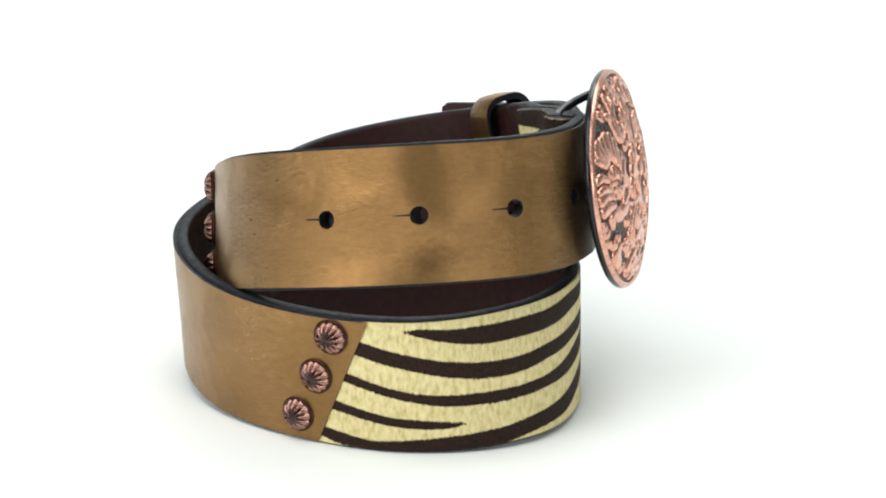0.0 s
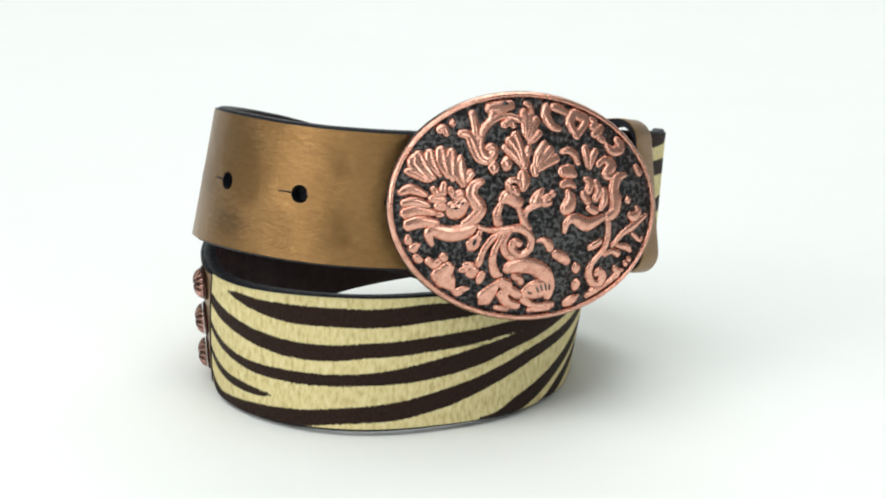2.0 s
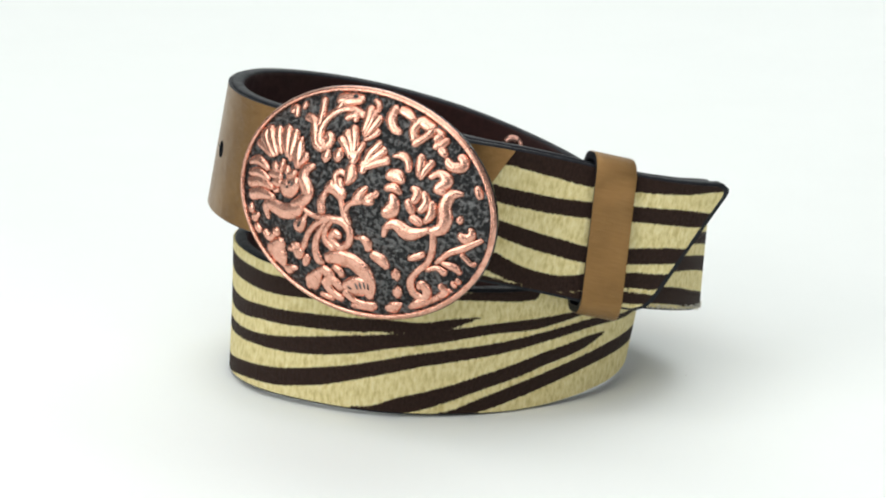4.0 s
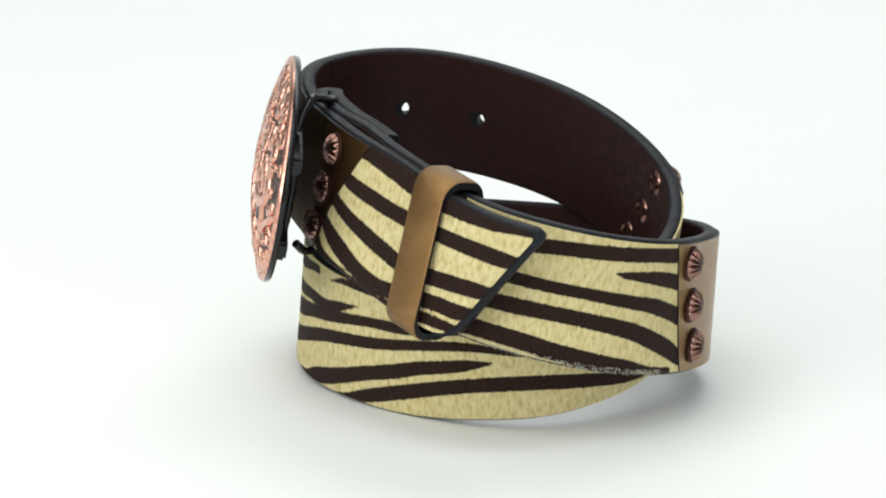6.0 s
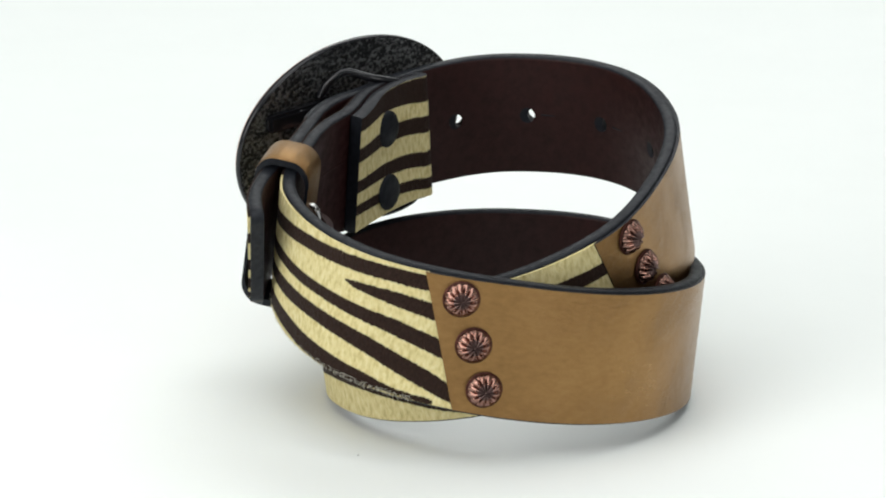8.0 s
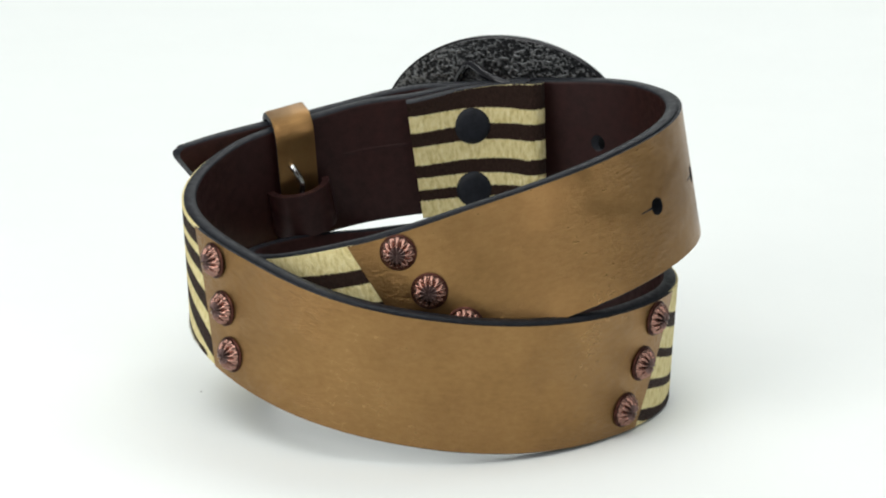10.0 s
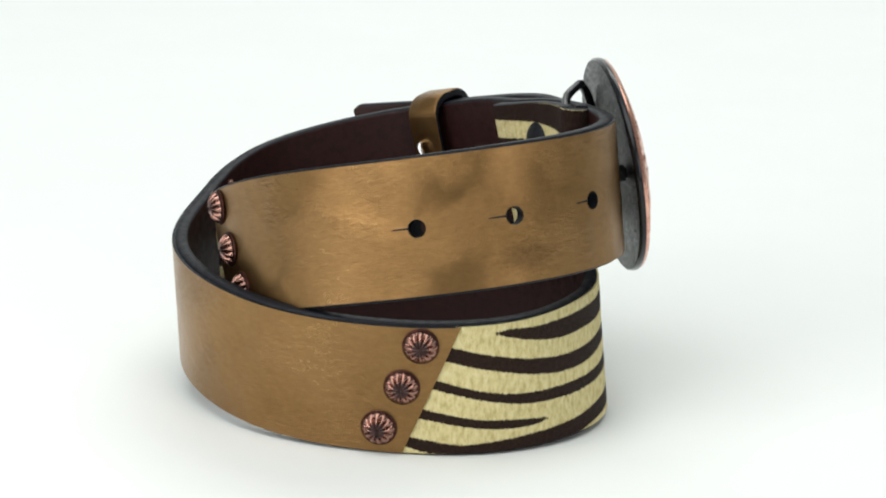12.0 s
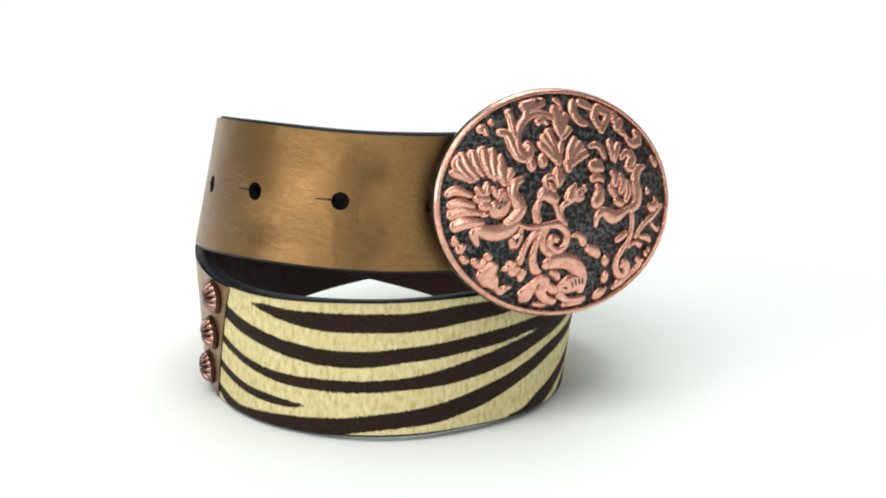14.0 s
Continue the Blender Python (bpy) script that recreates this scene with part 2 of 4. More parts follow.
def stripe_distance(PH, V, stripes):
    """Signed distance in mm to the nearest dark band; negative inside it."""
    best = np.full(len(PH), 9.0)
    for band in stripes:
        p = np.array(band, float)
        ends = []
        for a, b in ((p[0], p[1]), (p[-1], p[-2])):
            step = 8.0 * np.sign(a[0] - b[0])
            ends.append(a + (a - b) / (a[0] - b[0]) * step * np.array([1, 0.7, 0]) if a[2] > 0.8 else None)
        p = np.array([q for q in (ends[0], *p, ends[1]) if q is not None])
        g = np.linspace(0, len(p) - 1, 8 * (len(p) - 1) + 1)
        i = np.minimum(g.astype(int), len(p) - 2)
        f = (g - i)[:, None]
        q0, q1, q2, q3 = p[np.maximum(i - 1, 0)], p[i], p[i + 1], p[np.minimum(i + 2, len(p) - 1)]
        p = 0.5 * (2 * q1 + (q2 - q0) * f + (2 * q0 - 5 * q1 + 4 * q2 - q3) * f * f + (3 * q1 - q0 - 3 * q2 + q3) * f ** 3)
        for (a0, v0, w0), (a1, v1, w1) in zip(p[:-1], p[1:]):
            near = np.abs(PH - (a0 + a1) / 2) < abs(a1 - a0) / 2 + 8
            if not near.any():
                continue
            k = float(arc_scale(np.array([(a0 + a1) / 2]))[0])
            x, y = (PH[near] - a0) * k, V[near] - v0
            ex, ey = (a1 - a0) * k, v1 - v0
            f = np.clip((x * ex + y * ey) / (ex * ex + ey * ey + 1e-9), 0, 1)
            d = np.hypot(x - f * ex, y - f * ey) - (w0 + (w1 - w0) * f)
            best[near] = np.minimum(best[near], d)
    return best


# dark bands of the print: (angle, mm across, half width in mm) along each
BANDS_LOW_START = [
    [(268, 16, 0.22), (272, 15.4, 1.19), (279, 14, 1.94), (286, 13.2, 2.59), (292, 12.9, 2.69), (300, 12.9, 2.69), (307, 12.8, 2.69), (316, 13.2, 2.69), (326, 14, 2.59), (342, 14.3, 2.15), (356, 15.6, 1.40)],
    [(256, 11.2, 2.15), (264, 8.5, 2.15), (272, 6.2, 2.15), (278, 4.6, 2.26), (286, 3.2, 2.36), (292, 2.7, 2.36), (300, 2.9, 2.26), (307, 3.7, 2.15), (316, 4.2, 2.15), (326, 5, 2.15), (342, 6, 2.15), (357, 7, 1.83), (372, 7, 1.83), (385, 9, 1.40), (397, 11, 0.22)],
    [(253, 2.4, 1.40), (264, -1.5, 1.29), (272, -3.5, 1.40), (278, -4.4, 1.61), (286, -4.8, 1.72), (293, -5, 1.72), (300, -4.8, 1.72), (307, -4.4, 1.72), (316, -3.7, 2.15), (326, -2.4, 2.59), (333, -1.4, 2.69), (344, 0.3, 2.69), (358, 2.4, 2.15), (374, 4.2, 1.94), (403, 7.4, 1.61), (424, 8, 1.72), (440, 8.5, 1.08)],
]
BANDS_LOW_END = [
    [(249, -6, 1.72), (254, -7.4, 1.40), (264, -10, 1.29), (272, -11, 1.29), (278, -11.4, 0.97), (282, -11.3, 0.34)],
    [(246, -14.5, 1.40), (253, -16.4, 1.83), (260, -17.4, 1.40), (266, -17.5, 1.72), (273, -17.4, 2.26), (280, -17, 2.36), (292, -16.2, 2.36), (298, -15.3, 2.26), (306, -14.4, 2.36), (316, -13.5, 2.59), (324, -12.1, 2.59), (333, -10.4, 2.59), (344, -8, 2.26), (358, -5, 2.15), (375, -2, 2.04), (403, 1, 1.83), (429, 3.5, 1.61), (449, 4, 1.40), (466, 1.5, 0.84)],
    [(353, -18, 0.97), (363, -16.5, 2.36), (374, -14.6, 2.59), (388, -11.7, 2.36), (403, -8.5, 2.26), (416, -6, 2.26), (428, -3.7, 2.15), (439, -2.5, 2.04), (448, -1.6, 1.72), (456, -1, 0.34)],
    [(388, -18.6, 1.40), (403, -15.6, 2.15), (416, -12.7, 2.26), (428, -10.5, 2.26), (438, -9, 2.26), (448, -8, 2.26), (458, -7.5, 2.36), (466, -7.5, 2.36), (474, -8.2, 2.36), (484, -10.5, 2.26), (494, -14, 1.72)],
    [(377.7, 15.5, 0.30), (389.6, 17.2, 1.08), (414.2, 17.5, 1.94)],
    [(494.0, 9.5, 2.15), (515.0, 10.5, 2.36), (536.2, 9.5, 2.15)],
    [(494.0, 0.5, 1.72), (515.0, 1.0, 2.15), (536.2, -0.5, 2.15)],
    [(499.1, -8.5, 1.94), (520.3, -8.5, 2.15), (539.4, -10.5, 2.15)],
]
BANDS_BUCKLE_END = [
    [(-25, 16.8, 3.04), (20.0, 16.8, 3.04), (59.9, 17.0, 2.57), (71.8, 18.0, 1.17)],
    [(45, 3, 2.57), (65, 5.8, 2.34), (82, 9, 2.22), (92, 11.2, 2.22), (102, 13.2, 2.11), (108, 14, 2.11), (114, 14.6, 2.11), (119, 15, 2.11), (124, 15.3, 2.11), (132, 15.3, 2.22)],
    [(115.5, 9.2, 0.22), (118, 9, 1.05), (121, 9, 1.40), (126, 8.8, 1.99), (132, 8, 2.22), (135, 7.4, 2.22)],
    [(55, -5, 2.11), (75, -1, 1.87), (90, 1.5, 1.99), (96, 2, 1.87), (104, 2.2, 1.75), (110, 2.3, 1.75), (116, 2, 1.87), (122, 1.5, 1.99), (127, 0.8, 2.22), (134, -1.2, 2.34), (138, -2.7, 2.34)],
    [(55, -12.5, 2.57), (75, -8, 2.34), (90, -6.3, 2.34), (98, -5.5, 2.34), (105, -5, 2.22), (111, -5.1, 2.22), (117, -5.6, 2.34), (123, -6.8, 2.46), (129, -9, 2.57), (136, -12, 2.57), (140, -14, 2.34)],
    [(60, -19, 3.39), (80, -16.3, 3.16), (90, -15, 2.57), (100, -14.8, 2.57), (106, -15.4, 2.57), (113, -16, 2.46), (119, -16.5, 2.22), (124, -16.7, 1.75), (129, -17.2, 0.91)],
]
BANDS_TIP = [
    [(757.4, 17.0, 2.57), (778.4, 16.2, 3.04), (787.4, 16.2, 3.28), (799.4, 17.2, 2.81), (807.4, 17.8, 2.34), (815.4, 18.2, 1.17)],
    [(752, 7.4, 2.11), (759, 6, 2.22), (769, 5.5, 2.34), (778, 5.5, 2.34), (786, 6.2, 2.34), (798, 8, 2.22), (805, 8.6, 2.34), (810, 8.6, 2.34), (814, 8.6, 2.11)],
    [(751, -1, 2.11), (763, -3.6, 2.22), (774, -5, 2.46), (782, -5.6, 2.46), (790, -5.8, 2.34), (800, -3.6, 2.34), (806, -2.5, 2.34), (811, -2, 1.99)],
    [(746, -8.5, 2.22), (759, -12.3, 2.81), (773, -15.3, 2.46), (784, -15.6, 2.34), (791, -13.2, 2.34), (799, -10.7, 2.22), (804, -10.3, 2.34), (808, -9.5, 1.99)],
    [(743, -15.5, 1.99), (752, -18.3, 2.11), (770, -20, 2.11), (784, -20, 2.11), (793, -17, 1.75), (799, -15.7, 1.75), (806, -15.4, 1.40)],
]
BANDS_FOLD = [
    [(-36, 14.2, 4.2), (0, 15.6, 3.0), (40, 17.0, 2.2)], [(-36, 3.2, 2.6), (0, 5.2, 2.4), (40, 7.0, 2.2)],
    [(-36, -7.6, 2.4), (0, -5.2, 2.2), (40, -3.3, 2.0)], [(-36, -15.2, 1.8), (0, -13.0, 1.7), (40, -11.0, 1.8)],
]

# ---------- the belt ----------
belt = tagged(new("belt"), "coiled gold and zebra-print leather belt with oval copper buckle", "belt")


def blank(name, parent, label=""):
    ob = new(name)
    ob.parent = parent
    return tagged(ob, label)


HOLES = [(610.2, -0.3, 2.5), (631.2, -0.2, 2.5), (653.0, -0.1, 2.5), (675.2, -0.3, 2.5)]
SLANT = 13.0 / 37.0

strap = sheet("strap", (-25, 0), (810.9, 13.5 / 37), HALF - 0.45, -THICK, 0.0, [EDGE, EDGE, LINING], belt,
              "dark brown leather strap body with navy painted edges", HOLES, swell=0.45, corner=3.5)


def panel(name, start, end, mats, stripes=(), holes=(), label="", lift=0.6, corner=0.0):
    return sheet(name, start, end, HALF - 0.75, 0.02, lift, mats, belt, label, holes, stripes, corner=corner)


FUR = [ZEBRA, ZEBRA, ZEBRA]
FOIL = [GOLD, EDGE, GOLD]
panel("zebra_panel", (-25, 0), (137.0, -11.0 / 37), FUR, BANDS_BUCKLE_END, label="cream hair-on hide with dark brown zebra bands")
panel("zebra_panel", (252.8, SLANT), (542.9, -0.22), FUR, BANDS_LOW_START + BANDS_LOW_END, label="cream hair-on hide with dark brown zebra bands")
panel("zebra_panel", (750.5, 0.62), (809.6, 13.5 / 37), FUR, BANDS_TIP, corner=3.5, label="cream hair-on hide with dark brown zebra bands")
panel("gold_panel", (136.2, -11.0 / 37), (253.8, SLANT), FOIL, label="metallic gold leather panel, slightly worn", lift=1.0)
panel("gold_panel", (541.9, -0.22), (752.0, 0.62), FOIL, holes=HOLES, label="metallic gold leather panel with punched holes", lift=1.0)


def frame_at(phi, v, h):
    c, t, up, n = run(np.array([phi]))
    m = Matrix.Identity(4)
    for k, ax in enumerate((t[0], up[0], n[0])):
        for j in range(3):
            m[j][k] = ax[j]
    m.translation = Vector(on_strap(np.array([phi]), np.array([v]), np.array([h]))[0])
    return m


def rivet_mesh(name, petals, radius, height):
    """A fluted dome of petals round a small middle."""
    rings, seg = 10, petals * 8
    verts, faces = [(0, 0, height * 0.86 * MM)], []
    for i in range(1, rings + 1):
        q = i / rings
        for j in range(seg):
            a = 2 * math.pi * j / seg
            lobe = abs(math.cos(a * petals / 2)) ** 0.5
            r = radius * q * (1 - 0.09 * q * (1 - lobe))
            z = height * (math.sqrt(max(0, 1 - (q * 0.97) ** 2)) - 0.62 * (1 - lobe) * math.sin(math.pi * min(1, q * 1.05)) ** 0.7 - 0.14 * math.exp(-(q / 0.18) ** 2))
            verts.append((r * math.cos(a) * MM, r * math.sin(a) * MM, max(0, z) * MM))
    index = []
    for j in range(seg):
        k = (j + 1) % seg
        faces.append((0, 1 + j, 1 + k))
        index.append(1)
        for i in range(rings - 1):
            a, b = 1 + i * seg, 1 + (i + 1) * seg
            faces.append((a + j, b + j, b + k, a + k))
            index.append(1 if i < 4 else 0)
    ob = mesh_object(name, verts, faces, [RIVET_COPPER, RIVET_WORN], index=index)
    return ob


def lathe(name, prof, seg, mat, parent=None, label=""):
    """Turned shape from (radius, height) in mm."""
    verts = [(r * math.cos(2 * math.pi * j / seg) * MM, r * math.sin(2 * math.pi * j / seg) * MM, z * MM) for r, z in prof for j in range(seg)]
    faces = [(i * seg + j, i * seg + (j + 1) % seg, (i + 1) * seg + (j + 1) % seg, (i + 1) * seg + j) for i in range(len(prof) - 1) for j in range(seg)]
    ob = mesh_object(name, verts, faces, [mat], parent, label)
    ob.data.set_sharp_from_angle(angle=radians(40))
    return ob


petal_cap = rivet_mesh("rivet", 12, 4.6, 3.2)
washer_mesh = lathe("collar", [(3.0, 0.02), (5.0, 0.02), (5.1, 0.35), (4.7, 0.7), (3.5, 0.6)], 32, RIVET_DARK)
back_ring = lathe("rivet_back", [(1.7, -1.0), (1.9, 0.5), (2.6, 0.9), (3.5, 0.55), (3.9, 0.0)], 28, RIVET_COPPER)


def rivet(phi, v, turn, first=False):
    cap = petal_cap if first else new("rivet", petal_cap.data)
    ring = washer_mesh if first else new("collar", washer_mesh.data)
    back = back_ring if first else new("rivet_back", back_ring.data)
    cap.parent = belt
    cap.matrix_basis = frame_at(phi, v, 1.25) @ pose(0, 0, 0, 0, 0, turn)
    ring.parent, back.parent = cap, cap
    ring.matrix_basis = pose(0, 0, -0.00025)
    back.matrix_basis = pose(0, 0, -(THICK + 1.2) * MM, 180)
    tagged(cap, "fluted antique copper dome rivet")
    tagged(back, "copper eyelet ring")


RIVETS = [(251.5, 13.3), (247.3, 1.1), (242.2, -11.3), (138.5, 12.8), (142.9, 0.6), (146.9, -11.3),
          (548.8, 13.5), (552.4, 0.8), (557.2, -11.2), (744.5, 11.9), (742.0, 0.3), (739.0, -11.5)]
for number, (phi, v) in enumerate(RIVETS):
    rivet(phi, v, 17 * number, number == 0)

# slits beside the holes: dark strips on both faces paint the shade inside
for phi, v, r in HOLES[:3]:
    k = float(arc_scale(np.array([phi]))[0])
    a = np.linspace(phi - (r + 4.6) / k, phi - (r - 0.3) / k, 7)
    wid = np.array([0.05, 0.16, 0.2, 0.22, 0.24, 0.28, 0.3])
    pts = np.concatenate([on_strap(a, v + 0.2 + wid, np.full(7, 1.04)), on_strap(a, v + 0.2 - wid, np.full(7, 1.04)),
                          on_strap(a, v + 0.2 + wid, np.full(7, 0.9)), on_strap(a, v + 0.2 - wid, np.full(7, 0.9))])
    fs = [(i, i + 7, i + 8, i + 1) for i in range(6)] + [(i, i + 1, i + 15, i + 14) for i in range(6)] + [(i + 7, i + 21, i + 22, i + 8) for i in range(6)]
    mesh_object("slit_shade", pts, fs, [EDGE], belt)
    pts = np.concatenate([on_strap(a, v + 0.2 + wid, np.full(7, -THICK - 0.04)), on_strap(a, v + 0.2 - wid, np.full(7, -THICK - 0.04)),
                          on_strap(a, v + 0.2 + wid, np.full(7, -THICK + 0.1)), on_strap(a, v + 0.2 - wid, np.full(7, -THICK + 0.1))])
    mesh_object("slit_shade", pts, [f[::-1] for f in fs], [EDGE], belt)

# pale frayed hairs along the lower edge of the buckle end
rng = random.Random(7)
fv, ff = [], []
for k in range(420):
    phi = 84 + 50 * rng.random() ** 0.8
    v0 = -(HALF - 0.75) + rng.random() * 1.4 - 0.2
    d_phi, d_v, wide = rng.uniform(-0.8, 0.8), rng.uniform(-0.9, 0.3), rng.uniform(0.06, 0.13)
    a = np.array([phi, phi + 0.15, phi + d_phi])
    base = len(fv)
    fv += [*on_strap(a, np.array([v0 - wide, v0 + wide, v0 + d_v]), np.array([0.55, 0.62, rng.uniform(0.75, 1.3)]))]
    fv += [*on_strap(a[:1], np.array([v0]), np.array([0.45]))]
    ff += [(base, base + 1, base + 2), (base + 3, base, base + 2), (base + 1, base + 3, base + 2)]
tagged(mesh_object("frayed_hair", fv, ff, [FRAY], belt, "pale frayed hairs"), kind="stuff")

# folded end with its snaps
flap = sheet("folded_flap", (-25, 0), (34, 0), HALF - 0.6, -THICK - 4.4, -THICK - 0.6, [EDGE, EDGE, ZEBRA], belt,
             "zebra-print hide folded over the buckle bar", stripes=BANDS_FOLD, swell=0.3)


def fold_cap():
    c, t, up, n = (q[0] for q in run(np.array([-25.0])))
    mid, r_out = -(THICK + 4.4 - 0.6) / 2, (THICK + 4.4 + 0.6) / 2
    rows, seg = 24, 12
    verts = []
    for r in (r_out, 0.5):
        for j in range(rows + 1):
            v = (HALF - 0.6) * (2 * j / rows - 1)
            for i in range(seg + 1):
                a = math.pi * i / seg
                verts.append((c + up * v + n * (mid + r * math.cos(a)) - t * (r * math.sin(a))) * MM)
    w, half = seg + 1, (rows + 1) * (seg + 1)
    faces = [(j * w + i, j * w + i + 1, (j + 1) * w + i + 1, (j + 1) * w + i) for j in range(rows) for i in range(seg)]
    n_out = len(faces)
    faces += [tuple(half + q for q in f[::-1]) for f in faces]
    for j in (0, rows):
        faces += [(j * w + i, half + j * w + i, half + j * w + i + 1, j * w + i + 1) for i in range(seg)]
    ob = mesh_object("fold", verts, faces, [ZEBRA, EDGE], belt, "", True, [0] * n_out + [1] * (len(faces) - n_out))
    ob.data.set_sharp_from_angle(angle=radians(50))
    uv = ob.data.uv_layers.new(name="UVMap")
    val = []
    for lp in ob.data.loops:
        k = lp.vertex_index % half
        uv.data[lp.index].uv = ((k % w) * 0.0011, (k // w) * 0.0016)
    at = ob.data.attributes.new("stripe", "FLOAT", "POINT")
    V = np.array([(HALF - 0.6) * (2 * ((k % half) // w) / rows - 1) for k in range(len(verts))])
    at.data.foreach_set("value", stripe_distance(np.full(len(V), -25.0), V, BANDS_FOLD))


fold_cap()
for phi, v in ((3, 7.3), (5, -12.3)):
    snap = lathe("snap_button", [(0.01, 1.2), (3.5, 1.1), (4.9, 0.8), (5.5, 0.3), (5.6, 0.0)], 32, EDGE, belt, "black snap button")
    snap.matrix_basis = frame_at(phi, v, -THICK - 4.4) @ pose(0, 0, 0, 180)

# ---------- keeper loop ----------


def keeper():
    """Gold band round both layers of strap, with dark painted edges."""
    c, t, up, n = (q[0] for q in run(np.array([793.0])))
    along = Vector(t)
    out, high, base = Vector(n), Vector(up), Vector(c)
    hw, hh, r = 8.8, 22.9, 6.0
    prof = []
    for cx, cy, a0 in ((2.7 - r, hh - r, 0), (-hw - 4.6 + r, hh - r, 90), (-hw - 4.6 + r, -hh + r, 180), (2.7 - r, -hh + r, 270)):
        prof += [(cx + r * math.cos(radians(a0 + a)), cy + r * math.sin(radians(a0 + a))) for a in range(0, 91, 10)]
    m = len(prof)
    verts, faces, index = [], [], []
    wide = 5.9
    mid = Vector((sum(p[0] for p in prof) / m, 0))
    for off, inset in ((-wide, 0.25), (-wide + 0.5, 0), (wide - 0.5, 0), (wide, 0.25), (wide, 2.2), (-wide, 2.2)):
        for x, y in prof:
            s = Vector((x - mid.x, y))
            L = s.length
            s = s * (1 - inset / L)
            shear = 0.10 * s.y
            verts.append((base + out * (s.x + mid.x) + high * s.y + along * (off - shear)) * MM)
    for k in range(6):
        for i in range(m):
            j = (i + 1) % m
            a, b = k * m, ((k + 1) % 6) * m
            faces.append((a + i, a + j, b + j, b + i))
            index.append(0 if k in (0, 1, 2) else 1)
    ob = mesh_object("keeper_loop", verts, faces, [GOLD, EDGE], belt, "gold leather keeper loop with dark edges", True, index)
    ob.data.set_sharp_from_angle(angle=radians(35))
    uv = ob.data.uv_layers.new(name="UVMap")
    for lp in ob.data.loops:
        ring, k = divmod(lp.vertex_index, m)
        uv.data[lp.index].uv = (ring * 0.004, k * 0.0028)
    return base, out, high, along


K_BASE, K_OUT, K_HIGH, K_ALONG = keeper()


def tube(name, pts, radius, mat, parent, label="", seg=10):
    """A bent wire through the points (mm)."""
    pts = [Vector(p) for p in pts]
    fine = []
    for i in range(len(pts) - 1):
        p0, p1, p2, p3 = pts[max(i - 1, 0)], pts[i], pts[i + 1], pts[min(i + 2, len(pts) - 1)]
        for k in range(6):
            f = k / 6
            fine.append(0.5 * (2 * p1 + (p2 - p0) * f + (2 * p0 - 5 * p1 + 4 * p2 - p3) * f * f + (3 * p1 - p0 - 3 * p2 + p3) * f ** 3))
    fine.append(pts[-1])
    verts, faces = [], []
    side = Vector((0.31, 0.77, 0.12))
    for i, p in enumerate(fine):
        t = (fine[min(i + 1, len(fine) - 1)] - fine[max(i - 1, 0)]).normalized()
        side = (side - t * side.dot(t)).normalized()
        b = t.cross(side)
        verts += [(p + side * radius * math.cos(2 * math.pi * j / seg) + b * radius * math.sin(2 * math.pi * j / seg)) * MM for j in range(seg)]
    for i in range(len(fine) - 1):
        faces += [(i * seg + j, i * seg + (j + 1) % seg, (i + 1) * seg + (j + 1) % seg, (i + 1) * seg + j) for j in range(seg)]
    faces += [tuple(range(seg))[::-1], tuple(range((len(fine) - 1) * seg, len(fine) * seg))]
    return mesh_object(name, verts, faces, [mat], parent, label)


inner = K_BASE - K_OUT * 13.4


def keeper_tab():
    """Small brown leather tab bowed round the foot of the loop's inner side."""
    verts, faces = [], []
    seg = 18
    for r, drop in ((1.0, 0), (1.0, -14), (0.78, -14), (0.78, 0)):
        for i in range(seg + 1):
            a = math.pi * i / seg
            verts.append((inner + K_OUT * 1.6 - K_OUT * (8.5 * r * math.sin(a)) + K_ALONG * (9.6 * r * math.cos(a)) + K_HIGH * (drop + 1.5)) * MM)
    w = seg + 1
    for k in range(4):
        a, b = k * w, ((k + 1) % 4) * w
        faces += [(a + i, a + i + 1, b + i + 1, b + i) for i in range(seg)]
    mesh_object("keeper_tab", verts, faces, [LINING], belt, "brown leather tab").data.set_sharp_from_angle(angle=radians(40))


keeper_tab()
tube("staple", [inner + K_HIGH * 9 + K_ALONG * 1.2, inner - K_OUT * 1.8 + K_HIGH * 8.2 + K_ALONG * 0.9,
                inner - K_OUT * 2.4 + K_HIGH * 3.5 - K_ALONG * 0.6, inner - K_OUT * 1.2 - K_HIGH * 1], 0.95, STEEL, belt, "bright steel staple")

# a pressed crease along the lining beside the tab
crease_phi = np.linspace(36, 62, 27)
crease = [on_strap(crease_phi, 3.4 + dv + 0.02 * crease_phi, np.full(27, -THICK + dh)) for dv, dh in ((-0.6, 0.05), (0, -0.35), (0.6, 0.05))]
mesh_object("crease", np.concatenate(crease), [(k * 27 + i, k * 27 + i + 1, k * 27 + i + 28, k * 27 + i + 27) for k in (0, 1) for i in range(26)],
            [LINING], belt, "pressed crease in the brown lining")

# ---------- buckle ----------
buckle = blank("buckle", belt, "oval copper buckle with raised floral scrolls on dark ground")
B_AZ, B_EL, B_TILT = radians(-4.9), radians(8.9), radians(-8.5)
B_N = Vector((math.cos(B_EL) * math.cos(B_AZ), math.cos(B_EL) * math.sin(B_AZ), math.sin(B_EL)))
B_H = Vector((-math.sin(B_AZ), math.cos(B_AZ), 0))
B_U = B_N.cross(B_H)
B_H, B_U = B_H * math.cos(B_TILT) + B_U * math.sin(B_TILT), B_U * math.cos(B_TILT) - B_H * math.sin(B_TILT)
bm4 = Matrix.Identity(4)
for k, ax in enumerate((B_H, B_U, B_N)):
    for j in range(3):
        bm4[j][k] = ax[j]
